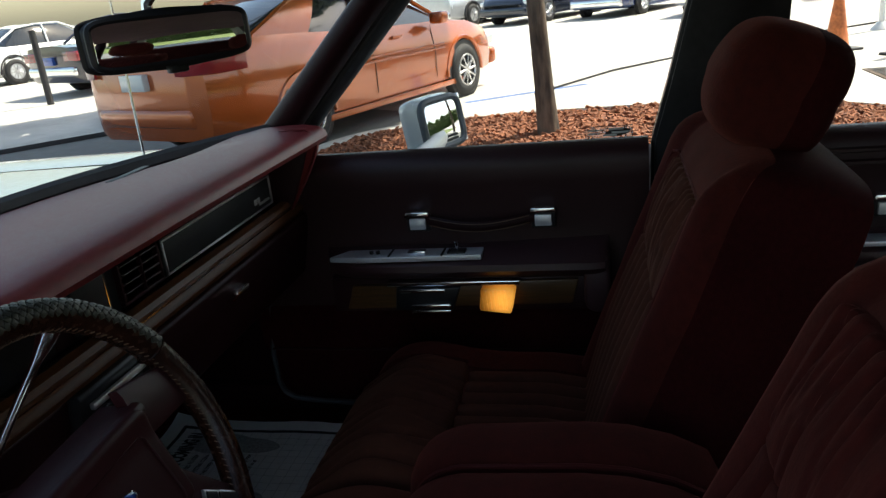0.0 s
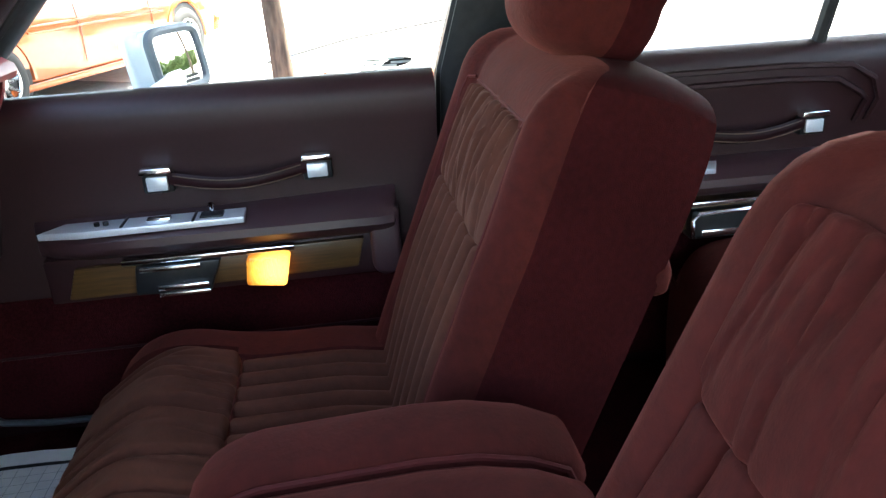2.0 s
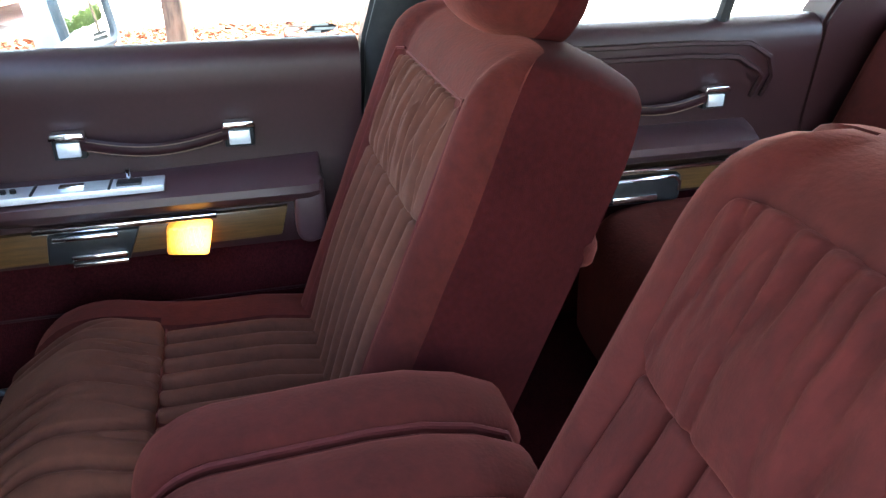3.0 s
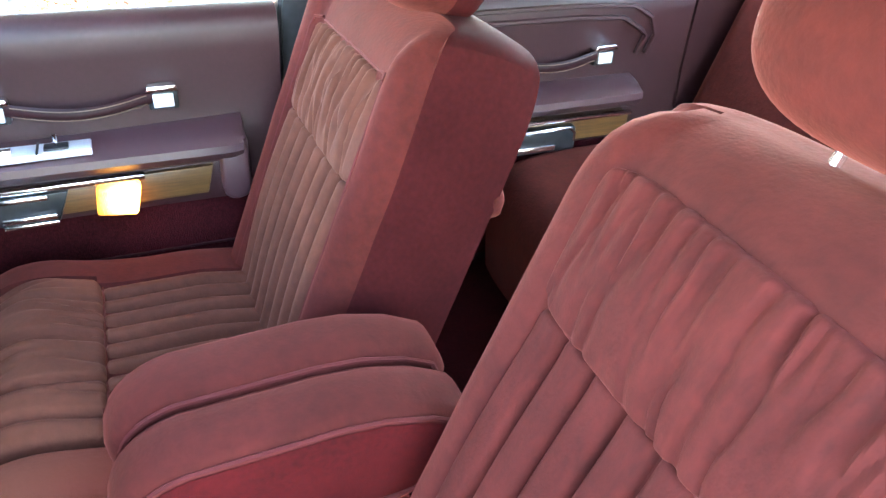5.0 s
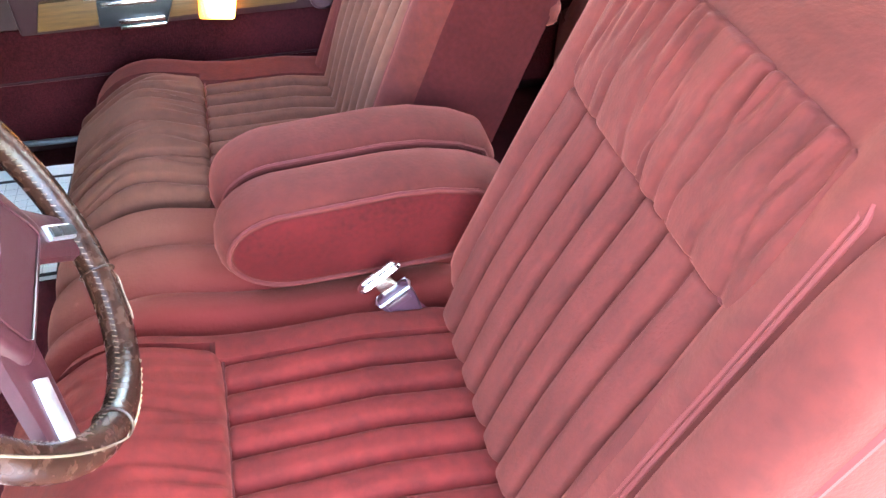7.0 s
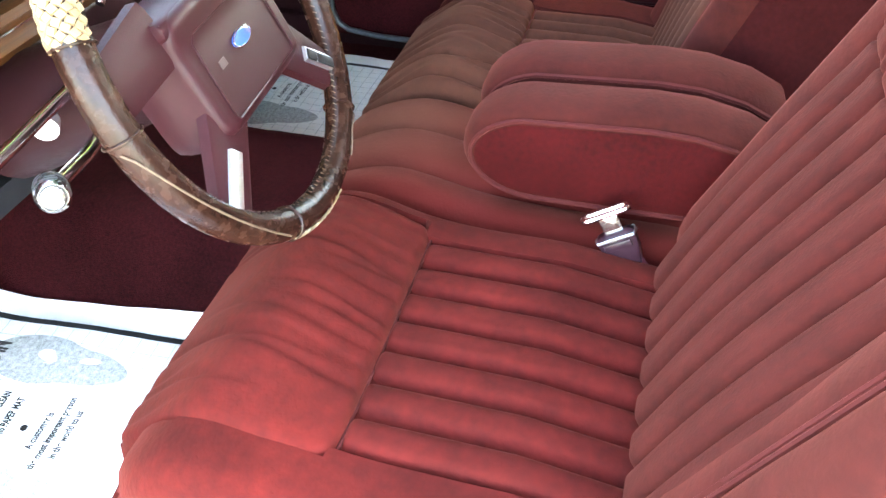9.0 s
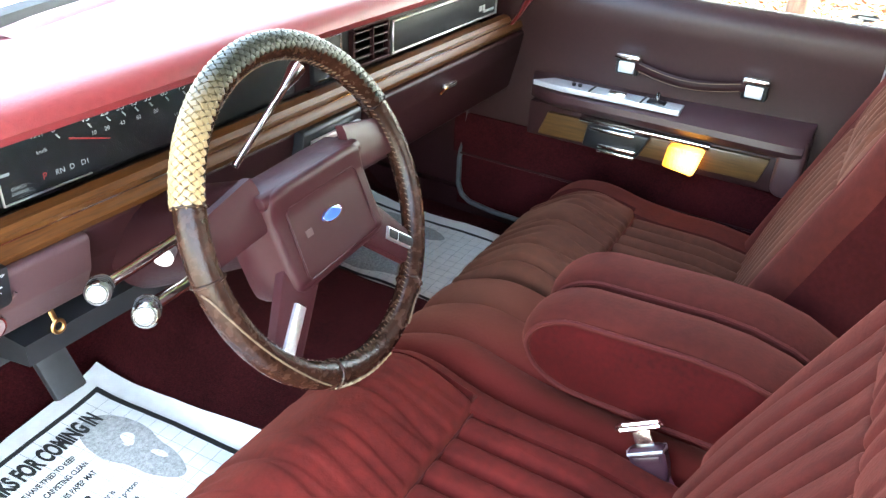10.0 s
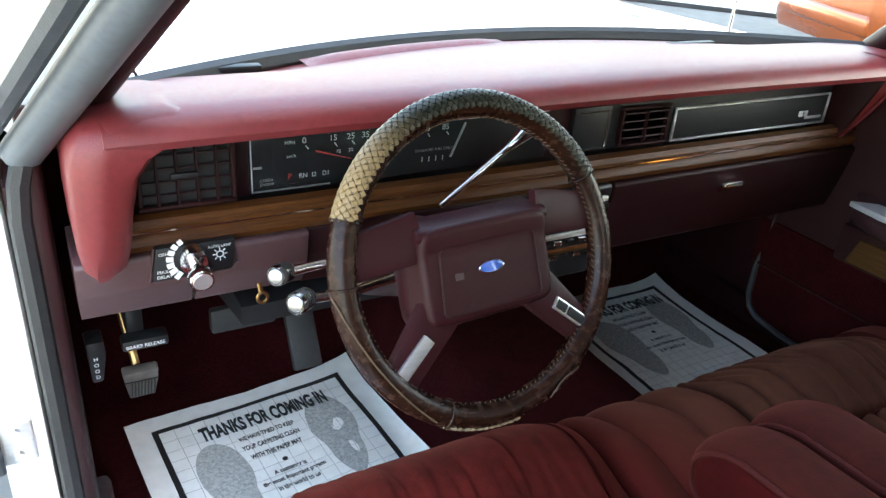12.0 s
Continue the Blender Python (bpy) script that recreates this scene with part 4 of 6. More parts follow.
# fascia
fas = part("fascia", box(-0.755, 0.745, 0.712, 0.80, 0.69, 0.815, 0.003), VINYL_DARK, dash, "dark recessed instrument fascia")
part("fascia_panel", box(0.0, 0.725, 0.704, 0.716, 0.694, 0.795, 0.002), FASCIA, dash, "brushed dark grey passenger fascia")
for z in (0.788, 0.781):
    part("bright_line", box(0.08, 0.70, 0.7005, 0.7045, z - 0.0012, z + 0.0012, 0), CHROME if z > .785 else BLACK, fas)


def vent(x0, x1, z0, z1, y, nv, nh):
    v = part("air_vent", box(x0, x1, y - 0.004, y + 0.012, z0, z1, 0.002), INK, dash, "black louvred air vent")
    fr = bmesh.new()
    for a in ((x0, x1, z0, z0 + .006), (x0, x1, z1 - .006, z1), (x0, x0 + .006, z0 + .006, z1 - .006), (x1 - .006, x1, z0 + .006, z1 - .006)):
        box(a[0], a[1], y - 0.016, y - 0.004, a[2], a[3], 0.0015, 1, bm=fr)
    part("vent_frame", fr, VINYL_DARK, v)
    for i in range(1, nh + 1):
        z = z0 + (z1 - z0) * i / (nh + 1)
        sl = box(x0 + .007, x1 - .007, -0.010, 0.004, -0.0014, 0.0014, 0.0006, 1, m=Matrix.Translation((0, y - 0.006, z)) @ Matrix.Rotation(radians(-18), 4, "X"))
        part("slat", sl, VINYL_DARK, v)
    for i in range(1, nv + 1):
        x = x0 + (x1 - x0) * i / (nv + 1)
        part("vane", box(x - .0016, x + .0016, y - 0.019, y - 0.010, z0 + .007, z1 - .007, 0.0006, 1), VINYL_DARK, v)
    return v


vent(-0.726, -0.600, 0.702, 0.790, 0.705, 4, 4)
part("vent_tab", box(-0.685, -0.650, 0.683, 0.690, 0.744, 0.752, 0.002), BLACK, dash)
vent(0.086, 0.200, 0.698, 0.772, 0.708, 1, 4)
vent(0.668, 0.728, 0.698, 0.757, 0.708, 1, 5)
for a, b in ((0.0, 0.066),):
    ck = part("clock", box(a - 0.015, b, 0.700, 0.712, 0.694, 0.776, 0.003), BLACK, dash, "black digital clock")
    fr = bmesh.new()
    for q in ((a - .008, b - .008, 0.699, 0.701), (a - .008, b - .008, 0.766, 0.768), (b - .0095, b - .0075, 0.700, 0.768)):
        box(q[0], q[1], 0.6985, 0.7005, q[2], q[3], 0, bm=fr)
    part("clock_rim", fr, CHROME, ck)
gp = part("glove_panel", box(0.222, 0.655, 0.700, 0.712, 0.698, 0.758, 0.003), FASCIA, dash, "brushed grey panel with a bright rim")
fr = bmesh.new()
for a in ((0.218, 0.659, 0.696, 0.7000), (0.218, 0.659, 0.7560, 0.760), (0.218, 0.2220, 0.7, 0.756), (0.655, 0.659, 0.7, 0.756)):
    box(a[0], a[1], 0.6975, 0.7030, a[2], a[3], 0.001, 1, bm=fr)
part("bright_rim", fr, SATIN, gp)
eb = bmesh.new()
for i, (a, b, c) in enumerate(((0.572, 0.585, 0.012), (0.588, 0.600, 0.012), (0.593, 0.645, 0.006))):
    box(a, b, 0.6985, 0.7005, 0.708 + (0.006 if i < 2 else 0), 0.708 + (0.006 if i < 2 else 0) + c, 0.0008, 1, bm=eb)
part("emblem", eb, SATIN, gp, "small bright script emblem")
# instrument cluster
cl = part("instrument_cluster", box(-0.576, -0.075, 0.704, 0.714, 0.700, 0.785, 0.003), BLACK, dash, "black instrument cluster with white speed scale and red pointer")
fr = bmesh.new()
for a in ((-0.575, -0.08, 0.780, 0.7815), (-0.575, -0.5735, 0.703, 0.78), (-0.575, -0.46, 0.702, 0.7035)):
    box(a[0], a[1], 0.7015, 0.704, a[2], a[3], 0, bm=fr)
part("cluster_rim", fr, SATIN, cl)
FACE = Matrix.Translation((0, 0.7028, 0)) @ Matrix.Rotation(radians(90), 4, "X")


def dash_text(t, x, z, size, ink=None, y=0.7028, wide=1.0, parent=None, align="CENTER"):
    m = Matrix.Translation((x, y, z)) @ Matrix.Rotation(radians(90), 4, "X")
    words(t, size, m, ink or WHITE_INK, parent or cl, wide, align=align)


for t, x in (("0", -0.498), ("15", -0.455), ("25", -0.428), ("35", -0.405), ("45", -0.385), ("55", -0.362), ("65", -0.335), ("75", -0.305), ("85", -0.272)):
    dash_text(t, x, 0.7665, 0.0125)
    part("scale_tick", box(-0.0007, 0.0007, 0.7022, 0.7032, -0.0035, 0.0035, 0, m=Matrix.Translation((x + 0.004, 0, 0.7605)) @ Matrix.Rotation(radians(-35), 4, "Y")), WHITE_INK, cl)
for t, x in (("10", -0.447), ("20", -0.428), ("40", -0.405), ("60", -0.380), ("80", -0.352)):
    dash_text(t, x, 0.7475, 0.0075)
dash_text("MPH", -0.519, 0.7668, 0.0075)
dash_text("km/h", -0.517, 0.7475, 0.0068)
dash_text("P", -0.520, 0.7165, 0.0115, RED_INK)
dash_text("RN", -0.500, 0.7165, 0.0095)
dash_text("D", -0.484, 0.7165, 0.0095)
dash_text("D1", -0.466, 0.7165, 0.0095)
dash_text("CHECK", -0.553, 0.7165, 0.0058, GRIDINK)
dash_text("ENGINE", -0.553, 0.7105, 0.0058, GRIDINK)
dash_text("UNLEADED FUEL ONLY", -0.290, 0.7345, 0.0062, GRIDINK)
part("brake_lamp_legend", box(-0.572, -0.560, 0.7022, 0.7032, 0.736, 0.739, 0), GRIDINK, cl)
part("pointer", prism([(-0.482, 0.7555), (-0.482, 0.7535), (-0.428, 0.7372), (-0.428, 0.7380)], 0.700, 0.7012, "y"), RED_INK, cl, "red speedometer pointer")
part("gauge_divider", prism([(-0.262, 0.722), (-0.259, 0.722), (-0.236, 0.774), (-0.239, 0.774)], 0.7010, 0.7035, "y"), SATIN, cl)
for x in (-0.31, -0.298, -0.286, -0.274):
    part("gauge_tick", box(x - .0006, x + .0006, 0.7022, 0.7032, 0.718, 0.726, 0), WHITE_INK, cl)
gl_ = part("cluster_lens", box(-0.574, -0.08, 0.6985, 0.6995, 0.7035, 0.779, 0), LENS, cl)
gl_.visible_shadow = False
for o in dash.children:
    if o.name.split(".")[0] in ("fascia", "fascia_panel", "air_vent", "clock", "glove_panel", "vent_tab"):
        o.location.y += 0.018 if o.name not in ("air_vent", "vent_tab") else 0.0
cl.location.y += 0.006
dash.scale.x = 0.983
# woodgrain band with a bright line
wd = part("wood_band", prism([(0.700, 0.697), (0.684, 0.694), (0.679, 0.686), (0.684, 0.680), (0.684, 0.676), (0.679, 0.672), (0.676, 0.662), (0.682, 0.652), (0.705, 0.650)], -0.775, 0.738, "x"), WOOD, dash, "glossy woodgrain band")
part("bright_line", box(-0.77, 0.735, 0.6805, 0.6835, 0.6768, 0.6786, 0), CHROME, wd)
# lower panels
def lower(x0, x1, name, material, label, zb=0.535, y0=0.672):
    prof = [(0.70, 0.650), (y0 + .004, 0.650), (y0, 0.644), (y0 + 0.008, 0.60), (y0 + 0.030, zb + .006), (y0 + 0.036, zb), (0.80, zb + .004), (0.80, 0.650)]
    return part(name, prism(prof, x0, x1, "x", 0.0025), material, dash, label)


lp = lower(-0.812, -0.668, "lower_panel", PLASTIC, "mauve plastic lower panel", 0.553)
lower(-0.664, -0.505, "lower_panel", PLASTIC, "mauve plastic lower panel", 0.553)
lower(-0.503, -0.105, "column_panel", VINYL_DARK, "dark maroon panel round the column", 0.54, 0.69)
cs = lower(-0.103, 0.055, "radio_console", BLACK, "black radio and heater stack", 0.46)
for i, z in enumerate((0.628, 0.605, 0.560, 0.527)):
    part("stack_bar", box(-0.09, 0.042, 0.664 + 0.008 * i, 0.672 + 0.008 * i, z - 0.005, z + 0.005, 0.002), (SATIN, BLACK, SATIN, WOOD)[i], cs)
    for k in range(5):
        x = -0.08 + 0.027 * k
        part("button", box(x, x + 0.016, 0.660 + 0.008 * i, 0.668 + 0.008 * i, z - 0.0145, z - 0.0075, 0.0015), (CHROME if k % 2 else BLACK), cs)
gb = lower(0.06, 0.735, "glovebox_door", VINYL_DARK, "maroon glovebox door", 0.50)
part("latch", box(0.335, 0.385, 0.662, 0.676, 0.606, 0.618, 0.004), CHROME, gb, "chrome glovebox latch")
part("latch_tip", tube([(0.338, 0.664, 0.61), (0.322, 0.668, 0.602)], 0.003, 6), CHROME, gb)
part("under_tray", prism([(0.70, 0.53), (0.70, 0.50), (1.0, 0.44), (1.0, 0.53)], -0.60, 0.055, "x"), BLACK, dash, "black tray under the dashboard")
part("back_fill", box(-0.78, 0.735, 0.80, 0.86, 0.50, 0.80, 0.004), BLACK, dash)
# headlamp switch
hp = part("switch_plate", prism([(-0.735, 0.647), (-0.632, 0.647), (-0.636, 0.607), (-0.640, 0.602), (-0.742, 0.600)], 0.664, 0.680, "y", 0.002), BLACK, dash, "black headlamp switch plate with white legends")
part("plate_rim", tube([(-0.737, 0.666, 0.649), (-0.746, 0.6705, 0.598), (-0.640, 0.6705, 0.599), (-0.630, 0.666, 0.612)], 0.002, 6), PLASTIC, hp)
part("dial_ring", tube([(-0.690, 0.668, 0.628), (-0.690, 0.650, 0.626)], [0.020, 0.017], 24), CHROME, hp)
part("knob_shaft", tube([(-0.690, 0.652, 0.626), (-0.688, 0.622, 0.618)], 0.0075, 14), CHROME, hp)
kb = part("knob", tube([(-0.688, 0.634, 0.620), (-0.688, 0.630, 0.619), (-0.688, 0.619, 0.617), (-0.688, 0.616, 0.6165)], [0.013, 0.0165, 0.0165, 0.0145], 28), CHROME, hp, "round chrome pull knob")
part("knob_face", tube([(-0.688, 0.6163, 0.6165), (-0.688, 0.6150, 0.6163)], [0.0128, 0.0115], 24), SATIN, kb)
for i in range(7):
    q = radians(120 + i * 18)
    c = Vector((-0.690 + 0.029 * math.cos(q), 0.6625, 0.628 + 0.029 * math.sin(q)))
    w = 0.0018 + 0.0006 * i
    part("dimmer_mark", box(-0.0022 - w * .6, 0.0022 + w * .6, -0.0012, 0.0012, -0.0032, 0.0032, 0, m=Matrix.Translation(c) @ Matrix.Rotation(-q, 4, "Y")), WHITE_INK, hp)
dash_text("OFF", -0.727, 0.637, 0.0062, y=0.6628, parent=hp)
dash_text("MAX", -0.729, 0.612, 0.0066, y=0.6628, parent=hp)
dash_text("DELAY", -0.727, 0.605, 0.0066, y=0.6628, parent=hp)
dash_text("AUTO LAMP", -0.654, 0.638, 0.0056, y=0.6628, parent=hp)
sunm = bmesh.new()
tube([(-0.654 + .0045 * math.cos(q), 0.6625, 0.628 + .0045 * math.sin(q)) for q in np.linspace(0, 6.283, 17)[:-1]], 0.0008, 5, closed=True, bm=sunm)
for k in range(8):
    q = k * math.pi / 4
    box(-0.0018, 0.0018, -0.0006, 0.0006, -0.0005, 0.0005, 0, bm=sunm, m=Matrix.Translation((-0.654 + .0078 * math.cos(q), 0.6625, 0.628 + .0078 * math.sin(q))) @ Matrix.Rotation(-q, 4, "Y"))
part("lamp_symbol", sunm, WHITE_INK, hp)

hp.location += Vector((0.020, 0, 0.014))

# ---- steering column and wheel ----
A = radians(23.3)
WC = Vector((-0.356, 0.447, 0.689))
DISH = 0.010
YAW = Matrix.Rotation(radians(4.5), 3, "Z")
WX, WU, WN = YAW @ Vector((1, 0, 0)), YAW @ Vector((0, math.sin(A), math.cos(A))), YAW @ Vector((0, -math.cos(A), math.sin(A)))
WC += WN * DISH
MW = Matrix(((WX.x, WU.x, WN.x, WC.x), (WX.y, WU.y, WN.y, WC.y), (WX.z, WU.z, WN.z, WC.z), (0, 0, 0, 1)))
wheel = thing("steering_wheel", WC, "four-spoke steering wheel in a stitched brown leather cover with braided sections", "steering wheel")
R, r = 0.190, 0.0160


def on_rim(th, ph, rr=r):
    return MW @ Vector(((R + rr * math.cos(ph)) * math.cos(th), (R + rr * math.cos(ph)) * math.sin(th), rr * math.sin(ph)))


bm = bmesh.new()
rows = [[bm.verts.new(on_rim(2 * math.pi * i / 120, 2 * math.pi * j / 20, r * (1 + 0.02 * wob(i * .5, j * .4)))) for j in range(20)] for i in range(120)]
for i in range(120):
    for j in range(20):
        a, b = rows[i], rows[(i + 1) % 120]
        bm.faces.new((a[j], a[(j + 1) % 20], b[(j + 1) % 20], b[j]))
rim = part("rim", bm, LEATHER, wheel, "dark brown leather rim cover")


def braid(d0, d1, p0, p1, nt, npn, leather, label):
    """Woven diamonds laid closely over the rim between two angles."""
    bm = bmesh.new()
    dt, dp = radians(d1 - d0) / nt, radians(p1 - p0) / npn
    for i in range(nt):
        for j in range(npn):
            if (i + j) % 2:
                continue
            tc, pc = radians(d0) + (i + .5) * dt, radians(p0) + (j + .5) * dp
            k = 0.25 if i % 4 < 2 else -0.25
            base = [on_rim(tc + u * dt, pc + v * dp, r + 0.0004) for u, v in ((-1, -k), (k, -1), (1, k), (-k, 1))]
            top = [on_rim(tc + u * dt * .80, pc + v * dp * .80, r + 0.0022) for u, v in ((-1, -k), (k, -1), (1, k), (-k, 1))]
            crown = on_rim(tc, pc, r + 0.0028)
            a, b = [bm.verts.new(p) for p in base], [bm.verts.new(p) for p in top]
            c = bm.verts.new(crown)
            for q in range(4):
                bm.faces.new((a[q], a[(q + 1) % 4], b[(q + 1) % 4], b[q]))
                bm.faces.new((b[q], b[(q + 1) % 4], c))
    tagged(part("braid", bm, leather, rim, label), kind="stuff")


braid(25, 156, -50, 105, 96, 9, LEATHER_TAN, "braided leather section, tan at one end and dark at the other")
braid(243, 275, -70, 30, 24, 5, LEATHER_MID, "worn brown braided leather section")
for d in (156, 25, 243, 306, 178):
    pts = [on_rim(radians(d), q, r + 0.0012) for q in np.linspace(0, 2 * math.pi, 25)[:-1]]
    part("seam", tube(pts, 0.0016, 6, closed=True), LEATHER, rim)
st = bmesh.new()
for i in range(150):
    th = 2 * math.pi * i / 150
    tube([on_rim(th, 2.75, r + .0006), on_rim(th + 0.016, 3.0, r + .0004)], 0.0007, 4, bm=st)
tagged(part("stitching", st, THREAD, rim), kind="stuff")
# pointed leather overlays at the side seams
for d0, d1 in ((180, 238), (306, 288)):
    pts = [on_rim(radians(d0 + (d1 - d0) * f), 0.2 + 1.25 * math.sin(f * math.pi * .9) ** .6, r + 0.0012) for f in np.linspace(0, 1, 24)]
    part("overlay_seam", tube(pts, 0.0011, 5), THREAD, rim)
# hub and spokes
MH = MW @ Matrix.Translation((0, 0, -DISH))
hub = pad(-0.096, 0.096, -0.068, 0.054, -0.045, lambda x, y: 0.022 + 0.010 * max(0, (y - .02)) / .04, 0.012, 14, 14, 0.05)
hub.transform(MH)
hubp = part("hub_pad", hub, HUB, wheel, "maroon padded horn hub")
top = prism([(0.034, 0.0), (0.038, 0.024), (0.048, 0.026), (0.054, 0.021), (0.066, -0.024), (0.034, -0.030)], -0.097, 0.097, "x", 0.004)
top.transform(MH)
part("hub_top", top, HUB, wheel)
fr = tube([(x, y, 0.0235) for x, y in ((-0.070, -0.056), (0.068, -0.056), (0.072, -0.05), (0.070, 0.022), (0.064, 0.028), (-0.062, 0.028), (-0.070, 0.022), (-0.074, -0.05))], 0.0011, 5, closed=True)
fr.transform(MH)
part("pad_groove", fr, HUB, hubp)
em = loft([[(0.018 * math.cos(q) * k, 0.0072 * math.sin(q) * k - 0.006, h) for q in np.linspace(0, 2 * math.pi, 29)[:-1]] for k, h in ((1.0, 0.0225), (1.0, 0.0248), (0.9, 0.0258))])
em.transform(MH)
emo = part("emblem", em, BLUE, hubp, "plain blue oval emblem")
er = tube([(0.018 * math.cos(q), 0.0072 * math.sin(q) - 0.006, 0.0248) for q in np.linspace(0, 2 * math.pi, 29)[:-1]], 0.0009, 5, closed=True)
er.transform(MH)
part("emblem_rim", er, CHROME, emo)
hm = box(-0.052, -0.040, -0.014, -0.006, 0.0222, 0.0230, 0)
hm.transform(MH)
part("horn_symbol", hm, PLASTIC, hubp)


def spoke(p0, p1, w0, w1, h0, h1, name, ma, lift=0.0, th=0.012):
    p0, p1 = Vector(p0), Vector(p1)
    d = (p1 - p0).normalized()
    nn = Vector((-d.y, d.x, 0))
    rings = []
    for f in np.linspace(0, 1, 6):
        p = p0.lerp(p1, f)
        w = (w0 + (w1 - w0) * f) / 2
        h = h0 + (h1 - h0) * f + lift
        rings.append([(p + nn * w * a) + Vector((0, 0, h + b * th)) for a, b in ((-1, -.6), (-.95, .3), (-.7, .5), (.7, .5), (.95, .3), (1, -.6))])
    b = loft(rings)
    b.transform(MH)
    return part(name, b, ma, wheel)


for s in (-1, 1):
    spoke((s * 0.085, 0.045, 0), (s * 0.186, 0.033, 0), 0.062, 0.050, 0.010, 0.006, "spoke", HUB)
    sp = spoke((s * 0.070, -0.045, 0), (s * 0.138, -0.116, 0), 0.060, 0.046, 0.010, 0.006, "spoke", HUB)
    tr = spoke((s * 0.096, -0.074, 0), (s * 0.146, -0.116, 0), 0.017, 0.017, 0.0165, 0.0145, "spoke_trim", SATIN, 0.0, 0.004)
    if s > 0:
        for a, b_ in ((0.04, 0.30), (0.36, 0.96)):
            spoke((0.096 + 0.05 * a, -0.074 - 0.042 * a, 0), (0.096 + 0.05 * b_, -0.074 - 0.042 * b_, 0), 0.012, 0.012, 0.0185 - 0.002 * a, 0.0185 - 0.002 * b_, "cruise_button", FASCIA, 0.0, 0.004)
# column
colu = thing("steering_column", (WC.x, 0.62, 0.60), "dark maroon steering column with chrome-tipped levers", "steering column")
axis = [WC + WN * t for t in (-0.055, -0.070, -0.130, -0.210, -0.310)]
part("shroud", tube(axis, [0.040, 0.050, 0.054, 0.060, 0.066], 20, flat=1.1), VINYL_DARK, colu)


def lever(pts, rr, tip, name, label):
    l = part(name, tube(pts, rr, 10), CHROME, colu, label)
    a, b = Vector(pts[-2]), Vector(pts[-1])
    d = Vector((-0.66, -0.70, 0.27)).normalized()
    kp = [b - d * 0.012, b - d * 0.008, b + d * 0.018, b + d * 0.022]
    k = part("knob", tube(kp, [tip * .7, tip, tip, tip * .8], 20), KNOB, l)
    for x in (-0.004, 0.002, 0.008, 0.014):
        part("groove", tube([b + d * x, b + d * (x + 0.0014)], tip * 1.012, 20), BLACK, k)
    part("knob_face", tube([b + d * 0.0222, b + d * 0.0235], [tip * .72, tip * .6], 20), KNOB, k)
    part("face_ring", tube([b + d * 0.0221, b + d * 0.0226], tip * .78, 20), BLACK, k)
    return l


lever([(-0.42, 0.57, 0.662), (-0.49, 0.568, 0.656), (-0.570, 0.560, 0.655)], 0.0065, 0.0135, "wiper_lever", "chrome stalk with a round tip")
lever([(-0.43, 0.53, 0.637), (-0.50, 0.515, 0.637), (-0.567, 0.494, 0.652)], 0.0065, 0.0140, "turn_lever", "chrome stalk with a round tip")
sh = part("shift_lever", tube([(-0.335, 0.590, 0.700), (-0.27, 0.596, 0.742), (-0.218, 0.598, 0.778)], [0.0045, 0.005, 0.006], 10), CHROME, colu, "chrome gear selector lever")
part("shift_tip", tube([(-0.226, 0.598, 0.772), (-0.206, 0.598, 0.787), (-0.196, 0.598, 0.794)], [0.006, 0.011, 0.012], 14), CHROME, sh)
part("ignition_lock", tube([(-0.46, 0.585, 0.640), (-0.475, 0.575, 0.640)], 0.012, 14), SATIN, colu)
key = thing("car_key", (-0.597, 0.655, 0.60), "small brass key hanging below the dashboard", "key")
part("blade", tube([(-0.600, 0.655, 0.622), (-0.598, 0.653, 0.606)], 0.0035, 6, flat=.5), BRASS, key)
part("bow", tube([(-0.597 + 0.007 * math.cos(q), 0.652, 0.600 + 0.008 * math.sin(q)) for q in np.linspace(0, 6.283, 17)[:-1]], 0.0025, 6, closed=True), BRASS, key)

key.location += Vector((0.024, -0.004, -0.028))

# ---- pedals ----
pk = thing("parking_brake_pedal", (-0.74, 0.92, 0.30), "worn ribbed parking brake pedal on a brass-coloured arm", "pedal")
mp_ = Matrix.Translation((-0.731, 0.90, 0.302)) @ Matrix.Rotation(radians(22), 4, "X") @ Matrix.Rotation(radians(2), 4, "Y")
pb = prism([(-0.031, 0.037), (0.027, 0.037), (0.026, 0.015), (0.023, -0.036), (-0.019, -0.039), (-0.026, 0.005)], -0.010, 0.010, "y", 0.004)
pb.transform(mp_)
pp = part("pad", pb, BROWNPEDAL, pk)
for i in range(8):
    x = -0.017 + i * 0.0052
    b = box(x, x + .0024, -0.0125, -0.009, -0.031, 0.010, 0.0005, 1)
    b.transform(mp_)
    part("rib", b, RUBBER, pp)
b = box(-0.028, 0.025, -0.012, -0.008, 0.0135, 0.0155, 0)
b.transform(mp_)
part("groove", b, BLACK, pp)
part("arm", tube([(-0.735, 0.91, 0.33), (-0.745, 0.96, 0.42), (-0.74, 1.0, 0.52)], 0.007, 8), BRASS, pk)
br = thing("brake_release_handle", (-0.735, 0.80, 0.45), "black handle lettered BRAKE RELEASE in white", "handle")
part("grip", box(-0.761, -0.694, 0.795, 0.825, 0.441, 0.459, 0.004), BLACK, br)
words("BRAKE RELEASE", 0.0085, Matrix.Translation((-0.728, 0.7935, 0.4465)) @ Matrix.Rotation(radians(90), 4, "X"), WHITE_INK, br, 0.95, 0.0001, align="CENTER")
part("stem", box(-0.75, -0.725, 0.82, 0.90, 0.45, 0.53, 0.004), BLACK, br)
hr = thing("hood_release_handle", (-0.80, 0.80, 0.42), "black lever lettered HOOD in white on the kick panel", "handle")
